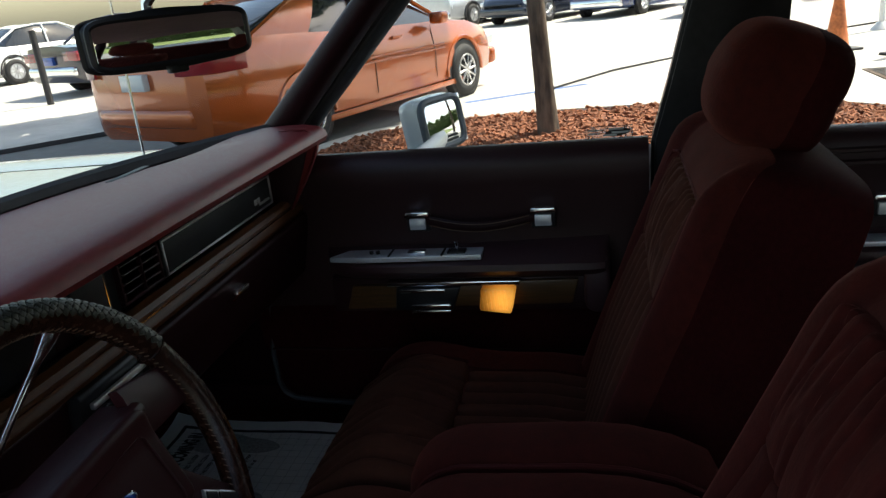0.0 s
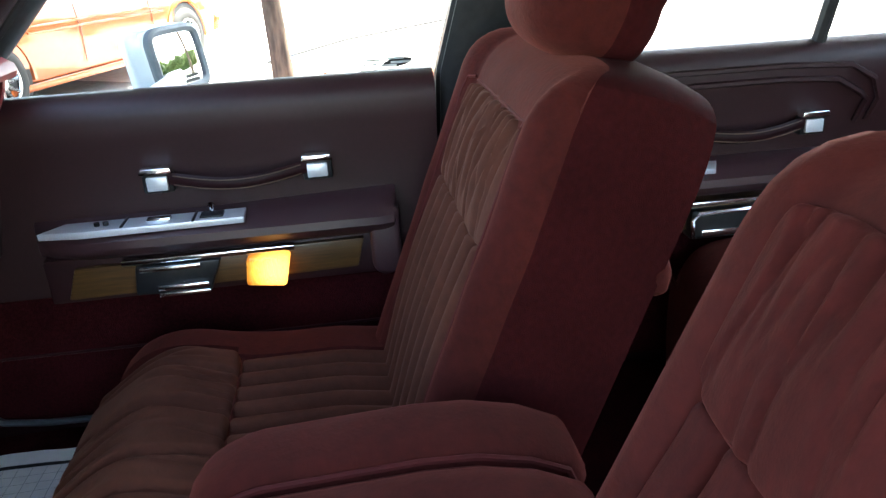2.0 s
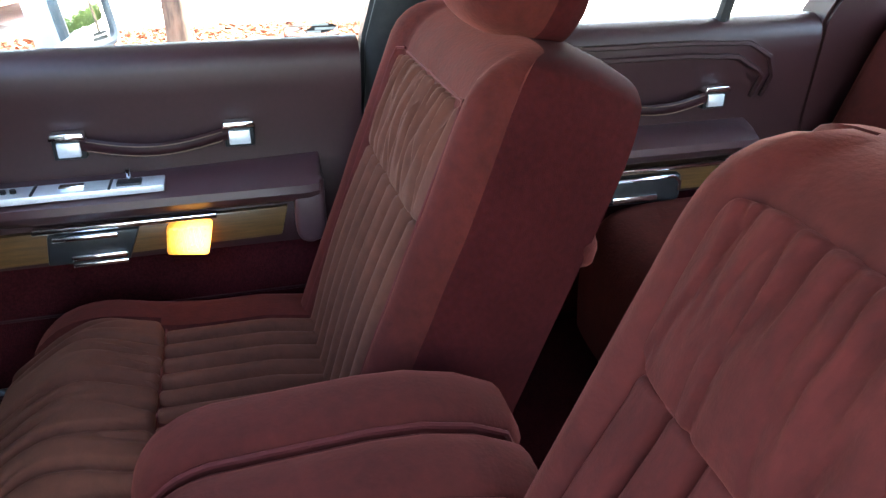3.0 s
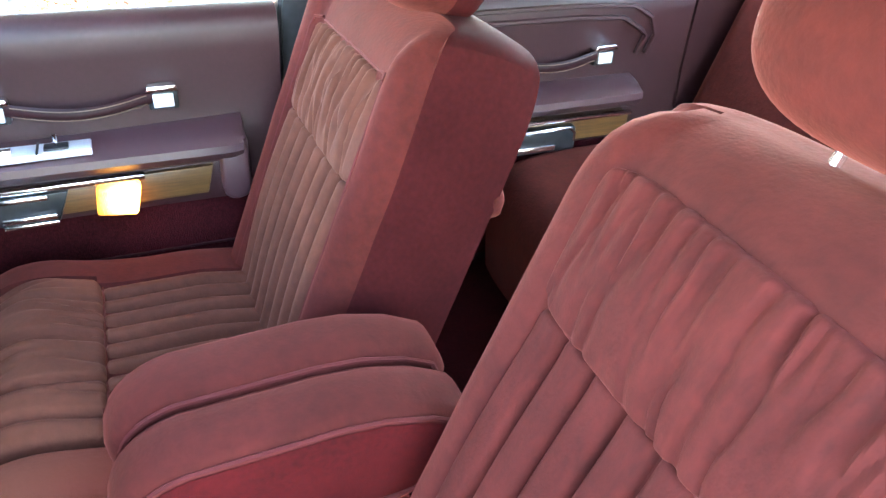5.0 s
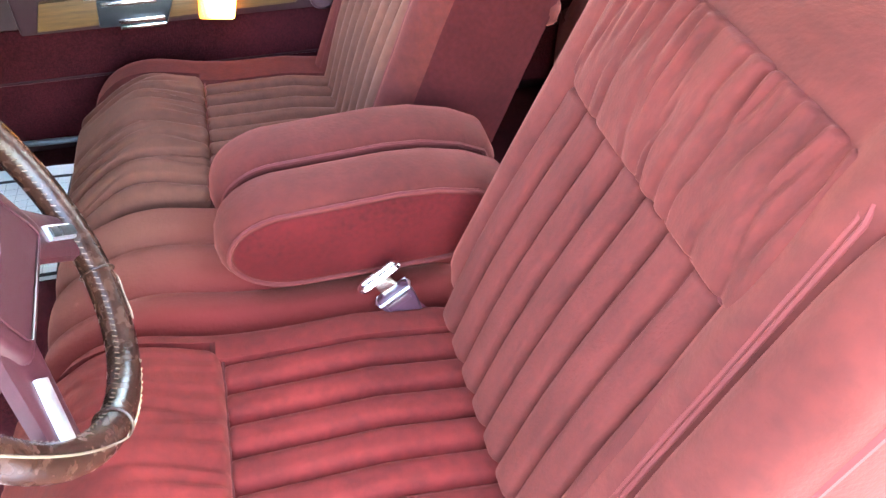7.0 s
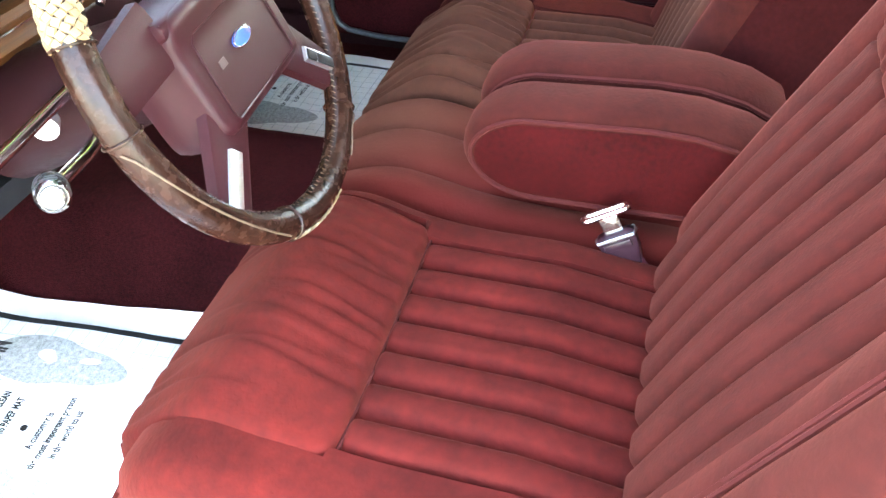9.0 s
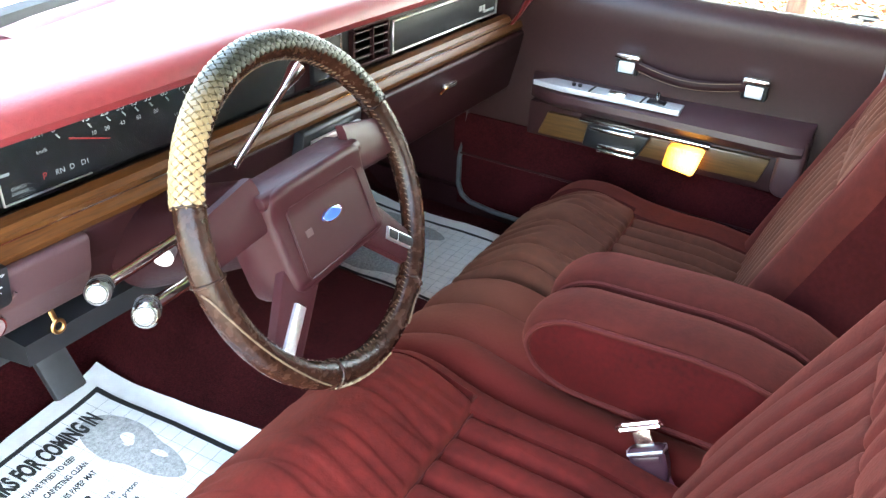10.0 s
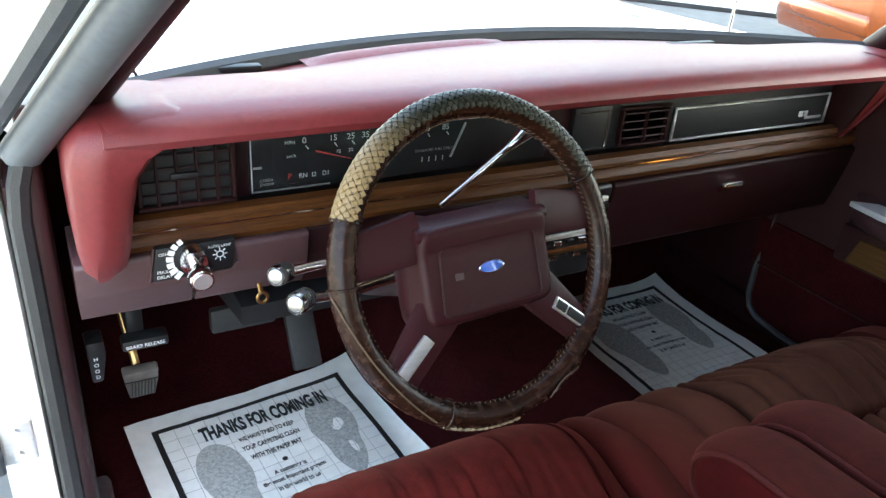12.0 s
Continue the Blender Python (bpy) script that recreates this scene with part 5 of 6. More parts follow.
part("lever", prism([(-0.815, 0.462), (-0.790, 0.462), (-0.788, 0.44), (-0.797, 0.392), (-0.812, 0.392)], 0.79, 0.83, "y", 0.003), BLACK, hr)
for i, c in enumerate("HOOD"):
    words(c, 0.0085, Matrix.Translation((-0.8035, 0.788, 0.432 - i * 0.0105)) @ Matrix.Rotation(radians(90), 4, "X"), WHITE_INK, hr, 1.0, 0.0001, align="CENTER")
for ob, dx, dz in ((pk, 0.012, 0.0), (br, 0.013, -0.010), (hr, 0.017, 0.0)):
    ob.location += Vector((dx, 0, dz))
bp = thing("brake_pedal", (-0.50, 0.98, 0.33), "black rubber brake pedal under the dashboard", "pedal")
part("pad", box(-0.585, -0.465, 0.955, 0.975, 0.325, 0.375, 0.006, m=None), RUBBER, bp)
part("arm", tube([(-0.52, 0.97, 0.36), (-0.52, 1.02, 0.5), (-0.52, 1.05, 0.6)], 0.009, 8), BLACK, bp)
ac = thing("accelerator_pedal", (-0.40, 1.05, 0.12), "long black accelerator pedal", "pedal")
part("pad", box(-0.030, 0.030, -0.010, 0.010, -0.10, 0.10, 0.006, m=Matrix.Translation((-0.395, 1.03, 0.27)) @ Matrix.Rotation(radians(-32), 4, "X")), RUBBER, ac)
part("arm", tube([(-0.395, 1.05, 0.30), (-0.40, 1.16, 0.42), (-0.40, 1.2, 0.55)], 0.006, 8), BLACK, ac)

# ---- paper floor mats ----
def floor_mat(fl, u, v, w, d, name, seed):
    """fl: front left corner on the floor; u: along the front edge; v: towards the seat."""
    fl, u, v = Vector((*fl, 0)), Vector((*u, 0)).normalized(), Vector((*v, 0)).normalized()

    def at(p, lift=0.0):
        q = fl + u * p.x + v * (-p.y)
        curl = 0.02 * max(0, 1 - math.hypot(p.x - w, p.y) / 0.12) ** 2 + 0.004 * math.sin(p.x * 17 + seed) * math.sin(p.y * 11 + seed) ** 2
        z = max(floor_height(q.x, q.y), FLOOR_Z + .0) + 0.008 + curl + 0.0015 * wob(q.x * 25, q.y * 25, seed)
        return Vector((q.x, q.y, z + lift + p.z))
    mt = thing(name, (*(fl + u * w / 2 + v * d / 2).to_2d(), FLOOR_Z), "white printed paper floor mat lying on the maroon carpet", "floor mat", "paper mats")
    part("sheet", sheet(lambda a, b: at(Vector((a * w, -b * d, 0))), 40, 44), PAPER, mt)

    def strip(x0, x1, y0, y1, lift, nm, ink, n=24):
        part(nm, sheet(lambda a, b: at(Vector((x0 + (x1 - x0) * a, y0 + (y1 - y0) * b, 0)), lift), n if x1 - x0 > .1 else 1, n if y1 - y0 > .1 else 1), ink, mt)
    e, t = 0.042, 0.011
    for q in ((e, w - e, -e - t, -e), (e, w - e, -d + e, -d + e + t), (e, e + t, -d + e + t, -e - t), (w - e - t, w - e, -d + e + t, -e - t)):
        strip(*q, 0.0016, "printed_border", INK)
    n = 13
    for i in range(1, n):
        x = e + t + (w - 2 * e - 2 * t) * i / n
        strip(x - .0005, x + .0005, -d + e + t, -e - t, 0.0007, "grid_line", GRIDINK)
    m_ = int((d - 2 * e) / ((w - 2 * e) / n))
    for i in range(1, m_):
        y = -e - t - (d - 2 * e - 2 * t) * i / m_
        strip(e + t, w - e - t, y - .0005, y + .0005, 0.0008, "grid_line", GRIDINK)

    def foot(cx, cy, tilt):
        pts = []
        for q in np.linspace(0, 2 * math.pi, 37)[:-1]:
            a, b = math.cos(q), math.sin(q)
            k = 0.046 + 0.012 * b - 0.008 * math.exp(-((b + .25) / .25) ** 2)
            x, y = a * k, b * 0.125
            pts.append(at(Vector((cx + x * math.cos(tilt) - y * math.sin(tilt), cy + x * math.sin(tilt) + y * math.cos(tilt), 0)), 0.0012))
        b2 = bmesh.new()
        c = b2.verts.new(sum(pts, Vector()) / len(pts))
        vs = [b2.verts.new(p) for p in pts]
        for i in range(len(vs)):
            b2.faces.new((c, vs[i], vs[(i + 1) % len(vs)]))
        part("shoe_print", b2, FOOTINK, mt, "speckled grey printed shoe sole")
    foot(w * 0.275, -0.255, 0.05)
    foot(w * 0.745, -0.215, -0.06)

    def line(txt, x, y, size, wide=1.0, bold=0.0, align="LEFT"):
        words(txt, size, Matrix.Translation((x, y, 0)), INK, mt, wide, bold, align=align, drape=lambda c: at(c, 0.0022))
    line("THANKS FOR COMING IN", w / 2 + 0.012, -0.116, 0.054, 0.42, 0.0026, "CENTER")
    for i, tx in enumerate(("WE HAVE TRIED TO KEEP", "YOUR CARPETING CLEAN", "WITH THIS PAPER MAT")):
        line(tx, w / 2 - 0.004, -0.150 - i * 0.027, 0.0165, 0.60, 0.0006, "CENTER")
    line("\u2022", w / 2, -0.246, 0.045, 1, 0, "CENTER")
    for i, tx in enumerate(("A customer is", "the most important person", "in the world to us")):
        line(tx, w / 2, -0.262 - i * 0.022, 0.0165, 0.68, 0.0005, "CENTER")
    return mt


floor_mat((-0.749, 1.048), (0.46, 0.045), (0.035, -0.46), 0.487, 0.56, "floor_mat", 1.0)
floor_mat((0.280, 1.130), (0.44, 0.0), (0.0, -0.46), 0.430, 0.56, "floor_mat", 4.0)

# ---- rear-view mirror ----
rv = thing("rear_view_mirror", (0.0, 0.50, 1.05), "black framed rear-view mirror hanging at the windscreen", "mirror")
mv = look((0.022, 0.500, 1.086), (-0.62, -0.50, 1.10), 0) @ Matrix.Scale(0.90, 4)
hs = pad(-0.118, 0.118, -0.035, 0.035, -0.014, lambda x, y: 0, 0.010, 12, 8, 0.05)
hs.transform(mv @ Matrix.Rotation(math.pi, 4, "Y"))
part("housing", hs, BLACK, rv)
part("mirror_glass", box(-0.110, 0.110, -0.028, 0.028, -0.006, -0.001, 0.001, m=mv), MIRROR, rv)
part("frame", (lambda b: (b.transform(mv), b)[1])(tube([(0.114 * math.copysign(abs(math.cos(q)) ** .3, math.cos(q)), 0.031 * math.copysign(abs(math.sin(q)) ** .3, math.sin(q)), -0.003) for q in np.linspace(0, 2 * math.pi, 49)[:-1]], 0.005, 6, closed=True)), BLACK, rv)
part("dip_tab", box(-0.014, 0.014, -0.046, -0.034, -0.004, 0.012, 0.003, m=mv), BLACK, rv)
part("stem", tube([(0.03, 0.535, 1.095), (0.03, 0.53, 1.13), (0.02, 0.485, 1.165)], 0.007, 8), CHROME, rv)
an = thing("antenna", (0.60, 0.985, 0.80), "thin chrome antenna mast on the front wing", "antenna")
part("base", tube([(0.60, 0.975, 0.795), (0.60, 0.975, 0.803), (0.60, 0.975, 0.815)], [0.022, 0.02, 0.008], 14), CHROME, an)
part("mast", tube([(0.60, 0.975, 0.81), (0.605, 0.965, 1.7)], [0.003, 0.002], 8), CHROME, an)
# ---- outside ----
G = GROUND_Z
ASPHALT = mat("grey asphalt", (0.135, 0.138, 0.130), 0.9, var=0.16, big=0.5, fine=9, bump=0.5, bump_scale=120)
CONCRETE = mat("pale concrete", (0.48, 0.46, 0.42), 0.9, var=0.14, big=1.2, fine=14, bump=0.4, bump_scale=90)
MULCH = mat("red-brown bark mulch", (0.24, 0.085, 0.04), 0.95, var=0.4, big=20, fine=70, bump=0.5, bump_scale=60)
BARK = mat("grey-brown bark", (0.12, 0.085, 0.06), 0.95, var=0.35, big=6, fine=24, bump=0.9, bump_scale=60, stretch=(1, 1, .25))
LEAF = mat("yellow-green leaves", (0.10, 0.15, 0.025), 0.6, var=0.4, big=2, fine=9, bump=0.1)
ORANGE = mat("metallic orange paint", (0.40, 0.078, 0.010), 0.25, metal=0.35, var=0.05, big=2, fine=300, bump=0.0, coat=1.0)
NAVY = mat("dark navy paint", (0.012, 0.016, 0.03), 0.2, var=0.1, bump=0.0, coat=1.0)
SILVER = mat("silver paint", (0.55, 0.56, 0.57), 0.25, metal=0.4, var=0.05, bump=0.0, coat=0.8)
WHITECAR = mat("white far paint", (0.72, 0.72, 0.70), 0.25, var=0.04, bump=0.0, coat=0.8)
TYRE = mat("tyre rubber", (0.018, 0.018, 0.018), 0.75, var=0.2, bump=0.2)
ALLOY = mat("alloy wheel", (0.60, 0.60, 0.62), 0.28, metal=1.0, var=0.05, bump=0.0)
CARGLASS = mat("tinted car glass", (0.02, 0.025, 0.03), 0.05, var=0.1, bump=0.0, coat=0.5)
TAIL = mat("red tail lens", (0.25, 0.01, 0.015), 0.15, var=0.1, bump=0.2, bump_scale=200, coat=1.0)
CONEMAT = mat("weathered orange cone", (0.55, 0.16, 0.05), 0.7, var=0.25, big=6, fine=30, bump=0.2)
BLUECAR = mat("dark blue paint", (0.02, 0.04, 0.12), 0.2, var=0.1, bump=0.0, coat=1.0)
GREENBIN = mat("green painted steel", (0.03, 0.14, 0.08), 0.5, var=0.2, big=3, fine=30, bump=0.2)
BLUEWALL = mat("blue painted wall", (0.05, 0.07, 0.16), 0.7, var=0.15, big=1, fine=20, bump=0.3)
WHITEPOST = mat("white post paint", (0.70, 0.71, 0.70), 0.5, var=0.08, big=4, fine=40, bump=0.1)
BLUEPAINT = mat("worn blue road paint", (0.10, 0.18, 0.40), 0.9, var=0.3, big=5, fine=40, bump=0.3)

tagged(part("ground", sheet(lambda u, v: (-300 + 600 * u, -300 + 600 * v, G), 60, 60), ASPHALT, flat=True), "grey asphalt parking lot", "ground", kind="structure")
EDGE = [(-1.0, 15.0), (6.63, 6.95), (7.9, 5.6), (8.25, 4.6), (8.1, 3.0), (7.3, 1.7), (6.2, 0.9), (5.6, -4.4), (5.4, -60)]
bm = bmesh.new()
bm.faces.new([bm.verts.new((x, y, G + 0.004)) for x, y in EDGE + [(120, -60), (120, 120), (-1, 120)]])
bmesh.ops.triangulate(bm, faces=bm.faces)
tagged(part("pavement", bm, CONCRETE, flat=True), "sunlit pale concrete of the parking lot", "pavement", kind="structure")
tagged(part("pavement_seam", tube([(x, y, G + .006) for x, y in EDGE[:4]], 0.05, 6, flat=0.15), RUBBER), "dark joint between asphalt and concrete", "road seam", kind="structure")


GRASS = mat("sunlit mown grass", (0.11, 0.16, 0.025), 0.9, var=0.35, big=1.5, fine=40, bump=1.0, bump_scale=60)
tagged(part("lawn", box(-20, 9, -42, -9, G - 0.1, G + 0.03, 0.0), GRASS), "yellow-green mown lawn behind the parking lot", "lawn", kind="structure")


BED_X, BED_Y = 4.5, 0.05


def bed_outline(q):
    return (BED_X + 2.05 * math.copysign(abs(math.cos(q)) ** 0.7, math.cos(q)) + 0.12 * math.sin(q), BED_Y + 2.6 * math.copysign(abs(math.sin(q)) ** 0.8, math.sin(q)))


qs = np.linspace(0, 2 * math.pi, 65)[:-1]
kb_ = loft([[(x, y, G + h) for x, y in ((BED_X + (bed_outline(q)[0] - BED_X) * k, BED_Y + (bed_outline(q)[1] - BED_Y) * k) for q in qs)] for k, h in ((1.0, 0.0), (0.998, 0.11), (0.99, 0.12), (0.94, 0.12), (0.935, 0.10), (0.93, 0.02))], True, False)
tagged(part("kerb", kb_, CONCRETE), "pale concrete kerb round the planting bed", "kerb", kind="structure")
tagged(part("planting_soil", loft([[(BED_X + (bed_outline(q)[0] - BED_X) * k, BED_Y + (bed_outline(q)[1] - BED_Y) * k, G + 0.085 + .02 * (1 - k)) for q in qs] for k in (0.94, 0.5, 0.01)], True, True), MULCH), "dark soil under the bark mulch", "soil", kind="structure")
rnd = random.Random(4)
verts, faces = [], []
for i in range(9000):
    q, k = rnd.uniform(0, 2 * math.pi), math.sqrt(rnd.random()) * 0.93
    x, y = BED_X + (bed_outline(q)[0] - BED_X) * k, BED_Y + (bed_outline(q)[1] - BED_Y) * k
    m_ = Matrix.Translation((x, y, G + 0.10 + rnd.random() * 0.025)) @ Euler((rnd.uniform(-.6, .6), rnd.uniform(-.6, .6), rnd.uniform(0, 6.28))).to_matrix().to_4x4()
    a, b, c = rnd.uniform(.02, .055), rnd.uniform(.010, .025), rnd.uniform(.004, .012)
    n0 = len(verts)
    verts += [tuple(m_ @ Vector(p)) for p in ((-a, -b, -c), (a, -b * .6, -c), (a * .8, b, -c), (-a * .9, b * .8, -c), (-a * .8, -b * .7, c), (a * .7, -b * .5, c), (a * .6, b * .6, c), (-a * .7, b * .6, c))]
    faces += [tuple(n0 + k_ for k_ in f) for f in ((0, 3, 2, 1), (4, 5, 6, 7), (0, 1, 5, 4), (1, 2, 6, 5), (2, 3, 7, 6), (3, 0, 4, 7))]
me = bpy.data.meshes.new("bark_mulch")
me.from_pydata(verts, [], faces)
MULCHBIT = mat("bark chip", (0.36, 0.13, 0.06), 0.95, var=0.5, col2=(0.09, 0.035, 0.02), big=14, fine=60, bump=0.5, bump_scale=60)
me.materials.append(MULCHBIT)
tagged(new("bark_mulch", me), "red-brown bark mulch spread in the planting bed", "mulch", kind="stuff")


def sedan(name, paint, label, m, boxy=False, group="", small=False):
    car = thing(name, (0, 0, 0), label, "car", group)
    W = 0.90

    def P_(bm, nm, ma, par=None, lab=""):
        return part(nm, bm, ma, par or car, lab)
    st = ((-2.54, .40, 1.00, .66), (-2.47, .28, 1.09, .80), (-2.30, .24, 1.12, .86), (-2.0, .22, 1.12, .90), (-1.3, .20, 1.08, .91), (-.5, .19, 1.02, .91), (.5, .19, .985, .91), (1.05, .20, .97, .91), (1.7, .21, .91, .89), (2.15, .22, .80, .84), (2.38, .26, .68, .72), (2.44, .36, .58, .60))
    if boxy:
        st = tuple((x, zb, .95 if x < 1 else .93, w if abs(x) < 2.29 else w * 1.12) for x, zb, zt, w in st)
    rings = []
    for x, zb, zt, w in st:
        half = [(w * .86, zb), (w * .97, zb + .07), (w, zb + .22), (w * 1.0, (zb + zt) / 2 + .05), (w * .97, zt - .12), (w * .90, zt - .02), (w * .55, zt + .012), (0, zt + .02)]
        rings.append([(x, y, z) for y, z in half] + [(x, -y, z) for y, z in half[-2::-1]])
    P_(loft(rings), "body", paint)
    gh = ((-1.90, 1.08, 1.10, .70, .70), (-1.05, 1.06, 1.40, .80, .60), (-.55, 1.02, 1.46, .81, .60), (.15, .99, 1.45, .81, .60), (1.15, .96, .99, .78, .74))
    if boxy:
        gh = ((-1.45, .95, .97, .72, .70), (-1.05, .95, 1.36, .78, .62), (-.55, .95, 1.41, .78, .63), (.15, .94, 1.40, .78, .63), (.95, .92, .95, .78, .72))
    P_(loft([[(x, wb, zb - .02), (x, wt + (wb - wt) * .1, zt - .05), (x, wt * .9, zt - .005), (x, 0, zt + .012), (x, -wt * .9, zt - .005), (x, -wt - (wb - wt) * .1, zt - .05), (x, -wb, zb - .02)] for x, zb, zt, wb, wt in gh], True, True), "cabin_glass", CARGLASS)
    P_(loft([[(x, wt * .93, zt - .025), (x, wt * .8, zt + .012), (x, 0, zt + .03), (x, -wt * .8, zt + .012), (x, -wt * .93, zt - .025)] for x, zb, zt, wb, wt in gh[1:4]], True, True), "roof", paint)
    for s in (-1, 1):
        if not boxy:
            P_(sheet(lambda u, v: (-1.95 + 0.78 * u + 0.85 * v * (1 - .58 * u), s * (.810 - .195 * v + .03 * math.sin(math.pi * v) - .05 * (1 - u) * (1 - v)), 1.045 + .375 * v * (.92 + .08 * u)), 8, 8), "rear_quarter", paint)
        lift = 0.0 if boxy else .04
        for a, b in (((-1.75 - 3 * lift, .70, .97 + 2 * lift), (-1.05, .60, 1.36 + lift)), ((1.15, .76, .93 + lift), (.15, .60, 1.41 + lift)), ((-.35, .80, .95 + 1.5 * lift), (-.32, .61, 1.42 + lift))):
            P_(tube([(a[0], s * a[1] * 1.01, a[2]), ((a[0] + b[0]) / 2, s * (a[1] + b[1]) / 2 * 1.03, (a[2] + b[2]) / 2 + .01), (b[0], s * b[1] * 1.02, b[2])], .028, 6), "pillar", paint)
        P_(tube([(-1.1, s * .615, 1.36 + lift), (-.5, s * .62, 1.425 + lift), (.15, s * .62, 1.415 + lift)], .022, 6), "roof_edge", paint)
        for x in (-.35, .78, -1.22):
            P_(tube([(x, s * .915, .34), (x + .01, s * .918, .60), (x, s * .88, .92)], .006 if boxy else .004, 5), "door_gap", RUBBER)
        for x in (-.95, .10):
            P_(box(x - .09, x + .09, s * .905 - .012, s * .905 + .012, .77 + 2 * lift, .80 + 2 * lift, .006), "door_handle", paint)
        if not boxy:
            for z in (.66, .71):
                P_(tube([(-1.0, s * .912, z), (0, s * .917, z - .005), (1.0, s * .914, z - .015)], .010, 6), "body_moulding", paint)
        P_(box(.72, .88, s * 1.0 - .09, s * 1.0 + .09, .93, 1.06, .03, 3), "side_mirror", paint)
        P_(box(-1.35, 1.35, s * .915 - .012, s * .915 + .012, .20, .26, .006), "sill", paint)
        P_(box(2.02, 2.34, s * .70 - .12, s * .70 + .12, .56, .68, .03, 2), "headlight", SATIN)
        if boxy:
            P_(box(-2.56, -2.38, s * .68 - .26, s * .68 + .2, .68, .86, .02, 2), "tail_light", TAIL, None, "red tail light")
        else:
            plan = ((-2.08, .912), (-2.25, .900), (-2.40, .865), (-2.49, .805), (-2.555, .70), (-2.57, .56), (-2.45, .56), (-2.14, .70))
            P_(loft([[(-2.2 + (x + 2.2) * k, s * (.58 + (y - .58) * k), z) for x, y in plan] for z, k in ((.85, .985), (.87, 1.0), (1.00, 1.0), (1.07, .985), (1.125, .93))]), "tail_light", TAIL, None, "large wrap-round red tail light")
        for x in (-1.42, 1.42):
            P_(tube([(x + .39 * math.cos(q), s * .895, .33 + .39 * math.sin(q)) for q in np.linspace(-.1, math.pi + .1, 20)], .03, 6), "wheel_arch", RUBBER if boxy else paint)
            P_(tube([(x, s * .80, .33), (x, s * .905, .33)], .36, 24), "wheel_well", TYRE)
            w = P_(tube([(x + .235 * math.cos(q), s * .86, .325 + .235 * math.sin(q)) for q in np.linspace(0, 2 * math.pi, 33)[:-1]], .09, 10, closed=True, flat=1.0), "tyre", TYRE)
            P_(tube([(x, s * .90, .325), (x, s * .925, .325)], .17, 24), "rim", TYRE if not boxy else SATIN, w)
            P_(tube([(x + .185 * math.cos(q), s * .935, .325 + .185 * math.sin(q)) for q in np.linspace(0, 2 * math.pi, 33)[:-1]], .014, 6, closed=True), "rim_edge", ALLOY, w)
            for k in range(10):
                q = k * math.pi / 5
                P_(tube([(x + .03 * math.cos(q), s * .935, .325 + .03 * math.sin(q)), (x + .18 * math.cos(q + .12), s * .938, .325 + .18 * math.sin(q + .12))], [.018, .012], 5), "wheel_spoke", ALLOY, w)
            P_(tube([(x, s * .93, .325), (x, s * .95, .325)], .04, 14), "hub_cap", ALLOY, w)
    P_(box(-2.60 if boxy else -2.56, -2.40, -.78 if boxy else -.66, .78 if boxy else .66, .40, .58, .05, 3), "rear_bumper", CHROME if boxy else paint)
    P_(box(-2.60, -2.53, -.16, .16, .62 if boxy else .74, .77 if boxy else .88, .004), "number_plate", BLUE if boxy else WHITECAR)
    P_(box(2.30, 2.47, -.78, .78, .28, .50, .06, 3), "front_bumper", paint if not boxy else CHROME)
    car.matrix_basis = m
    return car


def place(x, y, deg):
    return pose(x, y, G, 0, 0, deg)


sedan("parked_car", ORANGE, "metallic orange sedan parked beyond the planting bed", place(7.55, 3.12, -21))
sedan("parked_car", NAVY, "dark navy older sedan with chrome bumper and wide tail lights", place(14.6, 9.6, -21), True)
sedan("parked_car", WHITECAR, "white older sedan parked behind the navy one", place(18.0, 15.2, -21), True, "far cars")
sedan("parked_car", WHITECAR, "white older sedan with chrome bumper facing the lot", place(20.6, -3.3, 152), True, "far cars")
sedan("parked_car", BLUECAR, "dark blue older sedan with chrome bumper facing the lot", place(23.0, -0.7, 152), True, "far cars")
sedan("parked_car", NAVY, "black sedan with bright wheels facing the lot", place(23.6, 1.9, 152), False, "far cars")
sedan("parked_car", SILVER, "silver older sedan facing the lot", place(25.0, 4.3, 152), True, "far cars")
sedan("parked_car", WHITECAR, "white sedan at the end of the row", place(26.4, 6.8, 152), False, "far cars")
sedan("parked_car", NAVY, "black high-sided car parked beside the cones", place(14.6, -6.6, 172), False, "far cars")

# tree
tree = thing("tree", (5.4, 0.56, G), "young tree with a slim grey-brown trunk in the mulch bed", "tree")
tr_pts = [(5.40, 0.51, G + .05), (5.40, 0.53, G + .5), (5.38, 0.56, G + 1.2), (5.36, 0.60, G + 2.0), (5.36, 0.67, G + 3.2), (5.34, 0.71, G + 4.2)]
trunk = part("trunk", tube(tr_pts, [.095, .075, .067, .064, .056, .03], 14), BARK, tree)
for v in trunk.data.vertices:
    v.co += Vector((wob(v.co.x * 9, v.co.y * 9, v.co.z * 3), wob(v.co.x * 9, v.co.y * 9, v.co.z * 3 + 9), 0)) * 0.012
rnd = random.Random(9)
lv, lf = [], []
